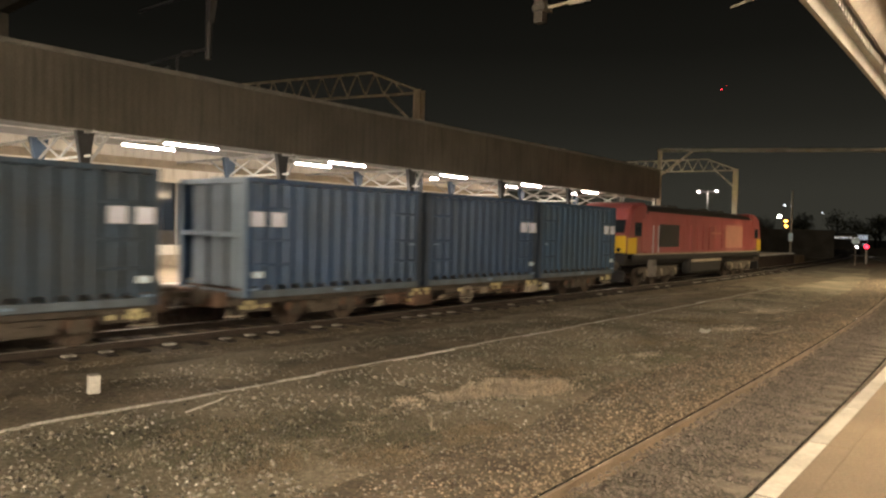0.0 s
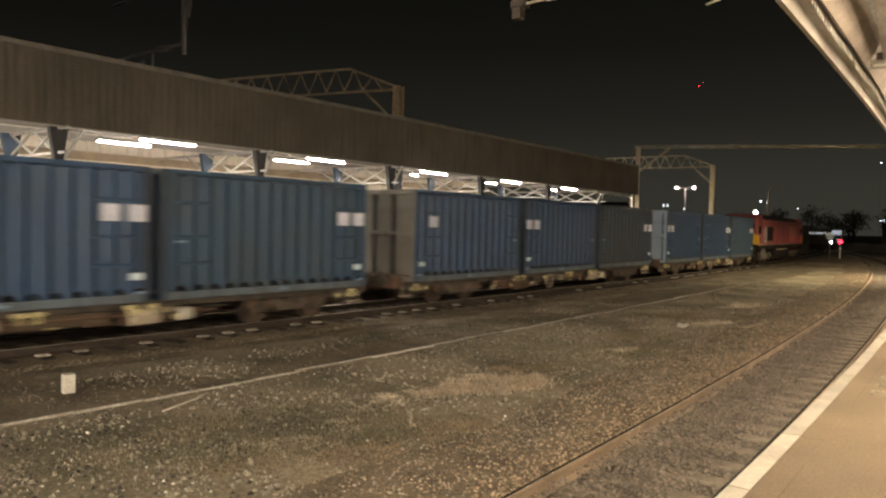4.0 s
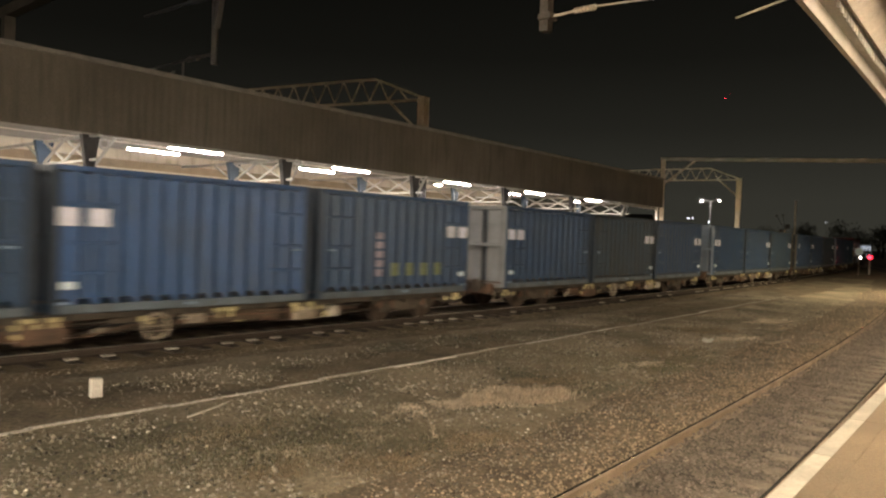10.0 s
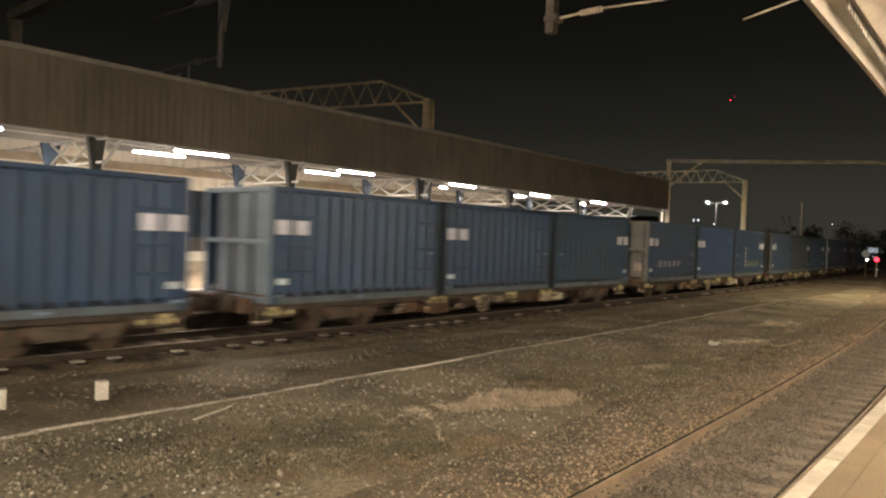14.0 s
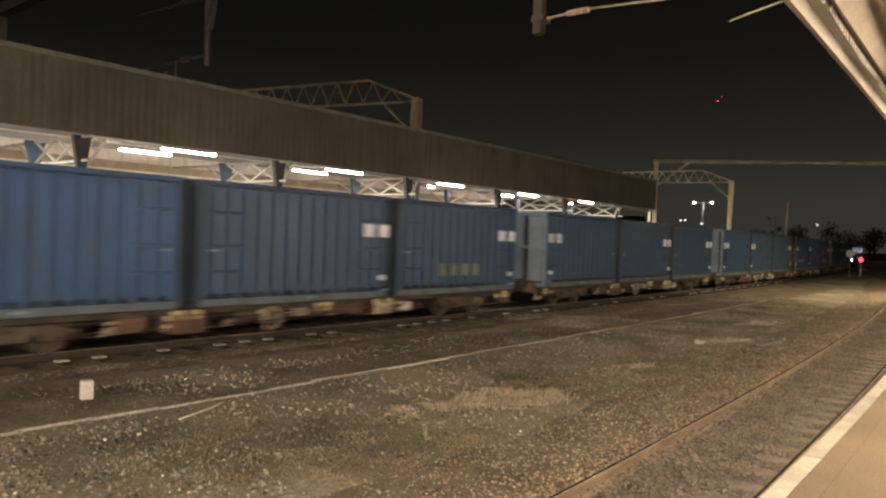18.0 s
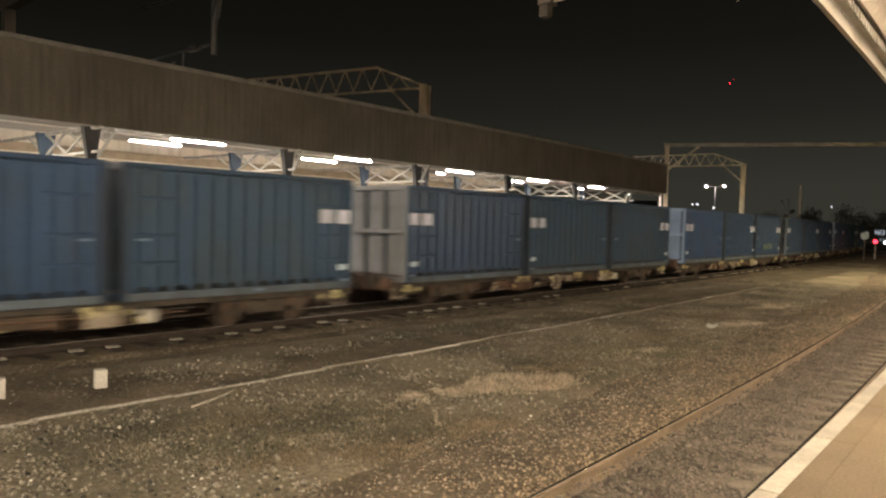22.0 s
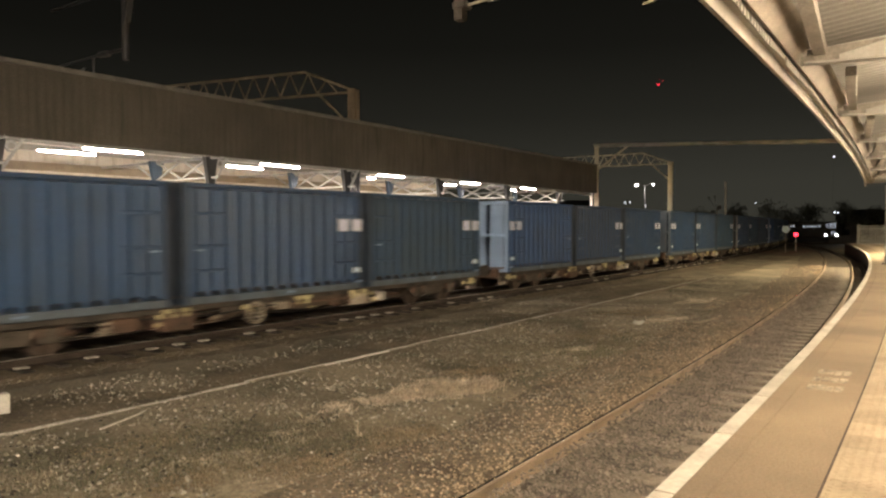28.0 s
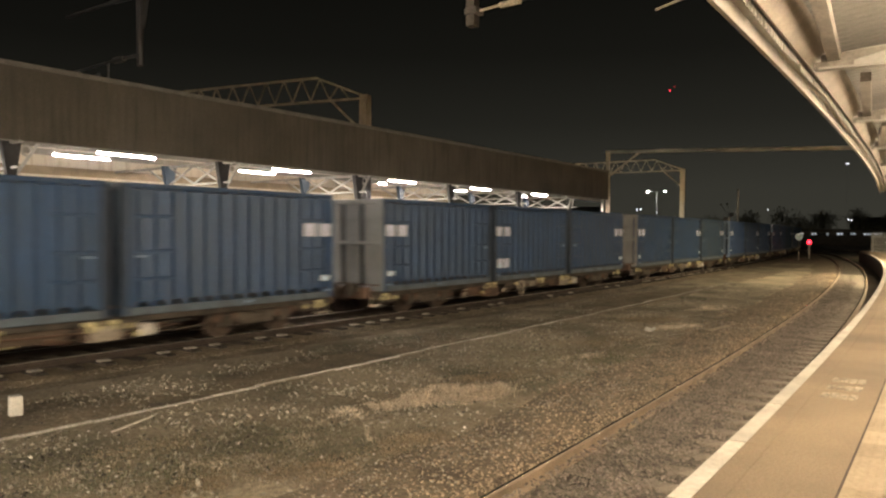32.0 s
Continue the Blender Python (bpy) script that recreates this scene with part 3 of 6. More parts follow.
# ---- far canopy ----
def build_far_canopy():
    c = thing("canopy_far", "long dark corrugated canopy valance with lit cream underside", "platform canopy", kind="structure")
    # corrugated valance in sheets
    z0, z1, off = 4.58, 6.22, -2.0
    s = -56.0
    r = random.Random(2)
    while s < FAR_END - 0.1:
        e = min(s + 2.4, FAR_END)
        n = int((e - s) / 0.05)
        vs, fs = [], []
        j = r.uniform(-0.012, 0.012)
        for i in range(n + 1):
            a = s + (e - s) * i / n
            o = off + j * 0.5 + (0.003 if i % 4 in (0, 1) else -0.003)
            zb = z0 + r.uniform(-0.004, 0.004)
            vs += [on(FAR, a, o, zb), on(FAR, a, o, z1), on(FAR, a, o - 0.012, zb), on(FAR, a, o - 0.012, z1)]
        for i in range(n):
            k = 4 * i
            fs += [(k, k + 4, k + 5, k + 1), (k + 2, k + 3, k + 7, k + 6), (k, k + 2, k + 6, k + 4)]
        part("valance_sheet", Shape().add(vs, fs), M_VALANCE, c)
        s += 2.4
    part("valance_capping", Shape().sweep(FAR, [(off + 0.06, z1), (off - 0.08, z1), (off - 0.08, z1 + 0.10), (off + 0.06, z1 + 0.10)], -56, FAR_END + 0.05, 2), M_PURLIN, c, "dull capping along the top")
    part("valance_foot", Shape().sweep(FAR, [(off - 0.045, z0 - 0.03), (off - 0.11, z0 - 0.03), (off - 0.11, z0 + 0.08), (off - 0.045, z0 + 0.08)], -56, FAR_END, 2), M_CREAM, c)
    part("roof_sheet", Shape().sweep(FAR, [(off - 0.1, z1 - 0.05), (-9.4, z1 + 0.5), (-9.4, z1 + 0.58), (off - 0.1, z1 + 0.03)], -56, FAR_END, 2), M_ROOF, c, "dark roof sheeting")
    part("soffit", Shape().sweep(FAR, [(off - 0.12, 5.05), (-8.55, 5.35), (-8.55, 5.40), (off - 0.12, 5.10)], -56, FAR_END - 0.05, 2), M_SOFFIT, c, "cream boarded soffit")
    for o in (-2.75, -5.4, -7.4):
        part("purlin", Shape().sweep(FAR, [(o - 0.06, 4.86), (o + 0.06, 4.86), (o + 0.06, 5.04), (o - 0.06, 5.04)], -56, FAR_END - 0.1, 2), M_CREAM, c)
    # gable end board
    m = along(FAR, FAR_END + 0.06)
    part("gable_board", Shape().box((0, 5.5, 5.45), (0.05, 6.9, 1.6)), M_VALANCE, c, "dark end board", at=m)
    return c


build_far_canopy()


def build_column_frame():
    """Front column, lattice girder and back column, across the platform."""
    f = thing("canopy_frame", "iron canopy frame: dark front column, grey lattice girder, blue back column", "canopy column", "canopy frames of the far platform")
    top = 4.62
    col = Shape()
    col.rod((0, 2.6, PZ), (0, 2.6, 4.15), 0.075, 10)
    col.box((0, 2.6, PZ + 0.12), (0.26, 0.26, 0.24))
    part("front_column", col, M_COLDARK, f, "dark painted iron column", 0.004)
    cap = Shape()
    cap.add([(-0.22, 2.52, top), (0.22, 2.52, top), (0.09, 2.52, 3.75), (-0.09, 2.52, 3.75), (-0.22, 2.68, top), (0.22, 2.68, top), (0.09, 2.68, 3.75), (-0.09, 2.68, 3.75)],
            [(0, 1, 2, 3), (7, 6, 5, 4), (0, 4, 5, 1), (1, 5, 6, 2), (2, 6, 7, 3), (3, 7, 4, 0)])
    part("front_bracket", cap, M_COLDARK, f, "flared dark bracket", 0.01)
    brace = Shape()
    brace.bar((0.12, 2.6, 3.85), (0.62, 2.6, top), 0.06)
    brace.ring((0.36, 2.6, 4.42), 0.12, 0.024, 14)
    part("scroll_brace", brace, M_LATTICE, f, "pale scroll brace")
    back = Shape()
    back.rod((0, 5.35, PZ), (0, 5.35, 4.2), 0.07, 10)
    back.box((0, 5.35, PZ + 0.12), (0.24, 0.24, 0.24))
    part("back_column", back, M_COLBLUE, f, "blue painted iron column", 0.004)
    cap2 = Shape()
    cap2.add([(-0.24, 5.27, top), (0.24, 5.27, top), (0.08, 5.27, 3.8), (-0.08, 5.27, 3.8), (-0.24, 5.43, top), (0.24, 5.43, top), (0.08, 5.43, 3.8), (-0.08, 5.43, 3.8)],
             [(0, 1, 2, 3), (7, 6, 5, 4), (0, 4, 5, 1), (1, 5, 6, 2), (2, 6, 7, 3), (3, 7, 4, 0)])
    part("back_bracket", cap2, M_COLBLUE, f, "flared blue bracket", 0.01)
    gird = Shape()
    gird.bar((0, 2.0, top - 0.04), (0, 8.5, top - 0.04), 0.09, 0.07)
    gird.bar((0, 2.2, 4.0), (0, 6.4, 4.0), 0.06, 0.05)
    part("girder", gird, M_LATTICE, f, "grey painted girder")
    for a, b in ((2.7, 4.0), (4.0, 5.3)):
        part("cross_brace", Shape().bar((0.02, a, 4.0), (0.02, b, top - 0.05), 0.05), M_LATTICE, f)
        part("cross_brace", Shape().bar((-0.02, b, 4.0), (-0.02, a, top - 0.05), 0.05), M_LATTICE, f)
    part("cross_brace", Shape().bar((0, 5.4, 4.05), (0, 6.5, top - 0.05), 0.05), M_LATTICE, f)
    for z in (2.62, 2.36):
        part("notice_plate", Shape().box((0.0, 2.51, z), (0.17, 0.012, 0.10)), M_LABEL, f, "small white plate")
    for z in (2.60, 2.37):
        part("white_band", Shape().rod((0, 5.35, z - 0.095), (0, 5.35, z + 0.095), 0.105, 10), M_LABEL, f, "white painted band")
    return f


frame0 = build_column_frame()
frame0.matrix_basis = along(FAR, 6.8)
for i in list(range(-9, 0)) + list(range(1, 6)):
    copy_thing(frame0, along(FAR, 6.8 + 5.8 * i))


def build_tube_light(short):
    """Two tubes in two rows; the back one is cut short where the wall stands forward."""
    t = thing("tube_light", "twin glowing fluorescent strip lights under the canopy", "strip light", "strip lights of the far canopy")
    for x, y, z, e in ((-0.85 + (1.47 - short) / 2, 0.75, -0.075, short), (0.0, 0.0, 0.0, 1.63)):
        part("casing", Shape().box((x, y, z + 0.055), (e + 0.06, 0.11, 0.06)), M_CREAM, t, "cream lamp casing", 0.01)
        part("tube", Shape().rod((x - e / 2, y, z), (x + e / 2, y, z), 0.022, 8), G_TUBE, t, "glowing tube")
        for hx in (x - e * 0.35, x + e * 0.35):
            part("hanger", Shape().rod((hx, y, z + 0.08), (hx, y, 0.52), 0.008, 5), M_LATTICE, t)
    return t


LIGHTS = [9.93 + 5.81 * k for k in range(6)]
for s, short in zip(LIGHTS, (1.47, 1.47, 0.42, 1.15, 0.60, 0.60)):
    build_tube_light(short).matrix_basis = along(FAR, s, -3.1, 4.585)
tube0 = build_tube_light(1.47)
tube0.matrix_basis = along(FAR, 4.12, -3.1, 4.585)
for s in (-1.69, -7.5, -13.3, -19.1):
    copy_thing(tube0, along(FAR, s, -3.1, 4.585))
for s in LIGHTS + [4.12, -1.69, -7.5, -13.3]:
    area_lamp("canopy_tube_light", along(FAR, s, -3.5, 4.46), 3.0, 0.5, FAR_TUBE_W, TUBE)


def build_end_screen():
    e = thing("end_screen", "white painted post and rail at the canopy end", "canopy post")
    e.matrix_basis = along(FAR, FAR_END - 0.6)
    part("post", Shape().rod((0, 2.1, PZ), (0, 2.1, 4.55), 0.075, 10), M_WHITE, e, "white post")
    part("rail", Shape().bar((0, 2.1, 4.45), (-4.6, 2.3, 4.52), 0.10), M_CREAM, e)
    part("brace", Shape().bar((-4.6, 2.3, 3.6), (-3.9, 2.3, 4.5), 0.08), M_CREAM, e)


build_end_screen()


# ---- near canopy ----
NC_END = 26.5


def build_near_canopy():
    c = thing("canopy_near", "cream steel canopy with corrugated sheeting over the near platform", "platform canopy", kind="structure")
    o, z = 1.25, 4.37
    s0 = -48
    part("edge_beam", Shape().sweep(NEAR, [(o, z), (o + 0.05, z - 0.01), (o + 0.05, z + 0.13), (o + 0.17, z + 0.13), (o + 0.17, z + 0.24), (o, z + 0.24)], s0, NC_END, 0.75), M_EDGE, c, "cream edge beam")
    part("beam_lip", Shape().sweep(NEAR, [(o - 0.035, z + 0.245), (o + 0.22, z + 0.245), (o + 0.22, z + 0.275), (o - 0.035, z + 0.275)], s0, NC_END, 0.75), M_EDGE, c)
    part("gutter_board", Shape().sweep(NEAR, [(o + 0.225, z + 0.10), (o + 0.26, z + 0.08), (o + 0.46, z + 0.30), (o + 0.43, z + 0.32)], s0, NC_END - 0.1, 0.75), M_BOARD, c, "sloping inner board")
    # corrugated roof sheets, trapezoid ribs along the slope
    s = s0 * 1.0
    while s < NC_END - 0.2:
        e = min(s + 1.0, NC_END)
        vs, fs = [], []
        n = 20
        for i in range(n + 1):
            a = s + (e - s) * i / n
            d = 0.012 if i % 4 in (0, 1) else -0.012
            vs += [on(NEAR, a, o - 0.02, z + 0.335 + d), on(NEAR, a, 5.2, z + 0.86 + d), on(NEAR, a, 11.0, z + 0.5 + d)]
        for i in range(n):
            k = 3 * i
            fs += [(k, k + 1, k + 4, k + 3), (k + 1, k + 2, k + 5, k + 4)]
        part("roof_sheet", Shape().add(vs, fs), M_CREAMROOF, c)
        s += 1.0
    for oo in (4.6, 6.4):
        zz = z + 0.30 + (oo - 1.3) * 0.135 - 0.16
        part("purlin", Shape().sweep(NEAR, [(oo - 0.05, zz), (oo + 0.05, zz), (oo + 0.05, zz + 0.15), (oo - 0.05, zz + 0.15)], s0, NC_END - 0.1, 1.5), M_CREAM, c)
    rr = random.Random(21)
    q = Shape().box((0, 0, 0.035), (0.90, 0.016, 0.03))
    for j in range(7):
        q.box((-0.39 + j * 0.13, 0, -0.024), (0.075, 0.016, 0.09))
    me = q.mesh("sheet_end")
    for k in range(40):
        m = along(NEAR, -13.9 + k + rr.uniform(-0.06, 0.06), o + 0.185, z + 0.10) @ pose(0, rr.uniform(-0.008, 0.008), rr.uniform(-0.015, 0.01), 0, rr.uniform(-3, 3), 0)
        part("sheet_end", me, M_CREAM, c, "comb-like cream sheet end", at=m)
    m = along(NEAR, NC_END + 0.03)
    part("end_board", Shape().box((0, -4.6, z + 0.38), (0.05, 6.7, 0.5)), M_CREAM, c, "cream end board", at=m)
    return c


build_near_canopy()


def build_near_beam():
    """A cantilever beam over the near platform with its stiffener plates."""
    b = thing("cantilever_beam", "cream cantilever roof beam with darker stiffener plates", "roof beam", "roof beams of the near canopy")
    z = 4.37
    web = Shape().add([(0.0, -1.62, z + 0.20), (0.0, -1.62, z + 0.06), (0.0, -6.2, z - 0.12), (0.0, -6.2, z + 0.55), (0.02, -1.62, z + 0.20), (0.02, -1.62, z + 0.06), (0.02, -6.2, z - 0.12), (0.02, -6.2, z + 0.55)],
                      [(0, 1, 2, 3), (7, 6, 5, 4), (0, 4, 5, 1), (1, 5, 6, 2), (2, 6, 7, 3), (3, 7, 4, 0)])
    part("web", web, M_CREAM, b)
    part("bottom_flange", Shape().bar((0.01, -1.60, z + 0.05), (0.01, -6.2, z - 0.13), 0.16, 0.022), M_CREAM, b, "cream lower flange")
    part("end_plate", Shape().box((0.01, -1.75, z + 0.08), (0.05, 0.40, 0.10)), M_PURLIN, b, "grey-brown end plate", 0.006)
    part("end_purlin", Shape().bar((-0.08, -1.76, z + 0.17), (-3.1, -1.94, z + 0.19), 0.13, 0.12), M_PURLIN, b, "grey-brown purlin", 0.006)
    part("gusset", Shape().add([(-0.02, -1.62, z + 0.20), (-0.02, -2.5, z + 0.24), (-0.02, -1.62, z + 0.04), (0.0, -1.62, z + 0.20), (0.0, -2.5, z + 0.24), (0.0, -1.62, z + 0.04)], [(0, 1, 2), (5, 4, 3), (0, 3, 4, 1), (1, 4, 5, 2), (2, 5, 3, 0)]), M_PURLIN, b)
    return b


beam0 = build_near_beam()
beam0.matrix_basis = along(NEAR, -1.15)
for i in (-4, -3, -2, -1, 1, 2, 3, 4, 5):
    copy_thing(beam0, along(NEAR, -1.15 + 4.55 * i))


def build_near_column():
    p = thing("canopy_column", "cream steel column with a base plate on the platform", "column", "columns of the near canopy")
    part("shaft", Shape().box((0, 0, 2.6), (0.16, 0.16, 3.4)), M_CREAM, p, bevel=0.01)
    part("base_plate", Shape().box((0, 0, PZ + 0.03), (0.34, 0.34, 0.04)), M_COLDARK, p)
    part("cap_plate", Shape().box((0, 0, 4.31), (0.24, 0.24, 0.03)), M_CREAM, p)
    return p


col0 = build_near_column()
col0.matrix_basis = along(NEAR, NC_END - 0.5, 2.12)
for s in (NC_END - 9.6, NC_END - 18.7, NC_END - 36):
    copy_thing(col0, along(NEAR, s, 5.6))

tube1 = thing("hanging_strip_light", "warm glowing strip light hung under the near canopy", "strip light", "strip lights of the near canopy")
# Unseen casing, made wide to keep lamp light off the roof sheets.
part("casing", Shape().box((0, 0, 0.05), (1.8, 0.62, 0.06)), M_CREAM, tube1, "wide cream casing that blocks upward light", bevel=0.01)
part("tube", Shape().rod((-0.8, 0, -0.02), (0.8, 0, -0.02), 0.035, 8), G_WARM, tube1, "warm tube")
for hx in (-0.6, 0.6):
    part("hanger", Shape().rod((hx, 0, 0.08), (hx, 0, 0.76), 0.01, 5), M_CREAM, tube1)
NEAR_LIGHTS = [-21.6 + 4.55 * k for k in range(10)]
for i, s in enumerate(NEAR_LIGHTS):
    m = along(NEAR, s, 3.4, 4.25)
    if i == 0:
        tube1.matrix_basis = m
    else:
        copy_thing(tube1, m)
    d = bpy.data.lights.new("near_canopy_light", "POINT")
    d.energy, d.color, d.shadow_soft_size = NEAR_LAMP_W * (0.90 if s > 0 else 0.8 if s < -9 else 1.0), WARM, 0.5
    new("near_canopy_light", d).matrix_basis = m @ pose(0, 0, -0.10)


# Added fill lamps, out of view, that brighten the train and gravel.
def build_fill_lamp():
    f = thing("floodlight", "boxy fill lamp added out of view on the near canopy edge", "floodlight", "floodlights of the near canopy")
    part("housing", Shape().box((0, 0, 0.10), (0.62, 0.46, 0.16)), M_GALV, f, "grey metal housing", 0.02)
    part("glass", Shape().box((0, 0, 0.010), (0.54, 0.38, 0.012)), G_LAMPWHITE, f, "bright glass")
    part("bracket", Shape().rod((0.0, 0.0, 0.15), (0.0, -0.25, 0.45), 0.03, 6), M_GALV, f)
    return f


fill0 = build_fill_lamp()
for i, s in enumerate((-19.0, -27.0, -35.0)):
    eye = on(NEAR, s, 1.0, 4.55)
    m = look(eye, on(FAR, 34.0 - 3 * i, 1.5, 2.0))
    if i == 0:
        fill0.matrix_basis = m
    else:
        copy_thing(fill0, m)
    area_lamp("canopy_floodlight", m @ pose(0, 0, -0.03), 0.5, 0.36, FILL_W, FILL, 120)


def build_lamp_post():
    p = thing("platform_lamp", "platform lamp post with a warm lamp head", "street lamp", "platform lamps")
    part("pole", Shape().rod((0, 0, PZ), (0, 0, 8.6), 0.09, 8, 0.05), M_GALV, p, "grey pole")
    part("lamp_head", Shape().box((0, 0.30, 8.66), (0.26, 0.7, 0.10)), M_GALV, p, "lamp head", 0.02)
    part("lamp_glass", Shape().box((0, 0.34, 8.59), (0.20, 0.46, 0.04)), G_WARM, p, "warm glowing glass")
    return p


post0 = build_lamp_post()
# Posts stand out of view; the fourth is added to light the far end.
for i, (s, o, z, share) in enumerate(((37.0, 6.5, 0.0, 1.05), (52.0, 6.5, 0.0, 0.14), (67.0, 6.5, 0.0, 0.06), (86.0, 11.0, -1.1, 0.06))):
    m = along(NEAR, s, o, z)
    if i == 0:
        post0.matrix_basis = m
    else:
        copy_thing(post0, m)
    area_lamp("platform_lamp_light", m @ pose(0, 0.34, 8.55), 0.3, 0.5, POST_W * share, SODIUM, 158)


# ---- freight train ----
# Along its own length x forwards, y to the left, z up from the rail heads.
GAP = 20.48          # from wagon to wagon
SIDE = 1.42          # half the width of a container
LONG = 6.00          # a container's length
PITCH = 6.213        # from container to container
Z0, Z1 = 0.79, 3.55  # container foot and top


LAG = [(0, -0.08), (0.5, 0.16), (1, -0.09), (2.5, -0.09), (3, 0.06), (4.5, 0.04), (6, 0.13), (6.5, 0.02), (7, 0.20), (7.5, 0.20), (8, 0.04), (9, 0.0), (9.5, 0.24), (10, 0.10),
       (10.5, 0.14), (11, 0.14), (11.5, -0.11), (12, -0.27), (13, -0.23), (13.5, -0.27), (14, -0.19), (14.5, -0.08), (16.5, -0.2), (17, -0.17), (17.5, -0.09), (18, 0.25), (19, 0.29),
       (19.5, 0.26), (20, 0.0), (21.5, 0.0), (22, -0.2), (22.5, 0.15), (23, 0.17), (23.5, 0.12), (24, 0.02), (25, -0.06), (27.5, -0.05), (30.5, -0.06), (31, 0.01), (31.5, 0.16), (32, -0.03)]


def train_way(t):
    """Metres run by the rear corner of the first wagon's load; the train snatches a little."""
    lag = float(np.interp(t, [p[0] for p in LAG], [p[1] for p in LAG]))
    return 8.640 + 6.4163 * t + 0.0833174 * t * t - 0.001168155 * t ** 3 + lag


def container_meshes():
    """Shared meshes of one ribbed container."""
    m = {}
    h = LONG / 2
    zb, zt = Z0 + 0.17, Z1 - 0.09
    for key, y in (("side_r", -SIDE), ("side_l", SIDE)):
        sgn = -1 if y < 0 else 1
        vs, fs = [], []
        n = 14
        xs = []
        for i in range(n):
            a = -h + 0.16 + (2 * h - 0.32) * i / n
            b = -h + 0.16 + (2 * h - 0.32) * (i + 1) / n
            w = b - a
            xs += [(a, 0.055), (a + w * 0.36, 0.055), (a + w * 0.46, 0.0), (a + w * 0.88, 0.0)]
        xs.append((h - 0.16, 0.055))
        for x, d in xs:
            for z in (zb + (0.11 if d > 0.02 else 0.0), zt - (0.05 if d > 0.02 else 0.0)):
                vs.append((x, y - sgn * d, z))
        for i in range(len(xs) - 1):
            fs.append((2 * i, 2 * i + 2, 2 * i + 3, 2 * i + 1))
        m[key] = Shape().add(vs, fs).mesh("side_panel")
    m["bar"] = Shape().box((0, 0, 0), (0.92, 0.07, 0.07)).mesh("door_bar", 0.01)
    m["stile"] = Shape().box((0, 0, 0), (0.09, 0.07, 1.72)).mesh("door_stile", 0.01)
    m["post"] = Shape().box((0, 0, (Z0 + Z1) / 2), (0.16, 0.16, Z1 - Z0)).mesh("corner_post", 0.012)
    m["bottom"] = Shape().box((0, 0, Z0 + 0.085), (LONG - 0.32, 0.10, 0.17)).mesh("bottom_rail", 0.012)
    m["top"] = Shape().box((0, 0, Z1 - 0.05), (LONG - 0.32, 0.10, 0.10)).mesh("top_rail", 0.012)
    m["endrail"] = Shape().box((0, 0, 0), (0.14, 2 * SIDE - 0.32, 0.13)).mesh("end_rail", 0.012)
    m["end"] = Shape().box((0.32, 0, (zb + zt) / 2), (0.04, 2 * SIDE - 0.34, zt - zb)).mesh("end_wall")
    m["leaf"] = Shape().box((0.115, 0, (zb + zt) / 2), (0.07, 0.64, zt - zb - 0.02)).mesh("end_panel", 0.02)
    m["endpost"] = Shape().box((-0.084, 0, (Z0 + Z1) / 2), (0.008, 0.155, Z1 - Z0 - 0.03)).mesh("end_post_face")
    m["mid"] = Shape().box((-0.03, 0, (zb + zt) / 2 + 0.02), (0.13, 2 * SIDE - 0.32, 0.11)).mesh("end_bar", 0.012)
    m["roof"] = Shape().box((0, 0, Z1 - 0.035), (LONG - 0.3, 2 * SIDE - 0.12, 0.03)).mesh("roof_panel")
    m["floor"] = Shape().box((0, 0, Z0 + 0.12), (LONG - 0.3, 2 * SIDE - 0.12, 0.05)).mesh("floor_panel")
    m["label"] = Shape().box((0, 0, 0), (0.37, 0.012, 0.34)).mesh("label_plate")
    m["plate"] = Shape().box((0, 0, 0), (0.27, 0.012, 0.14)).mesh("small_plate")
    m["dash"] = Shape().box((0, 0, 0), (0.20, 0.012, 0.05)).mesh("data_plate")
    return m


CM = container_meshes()


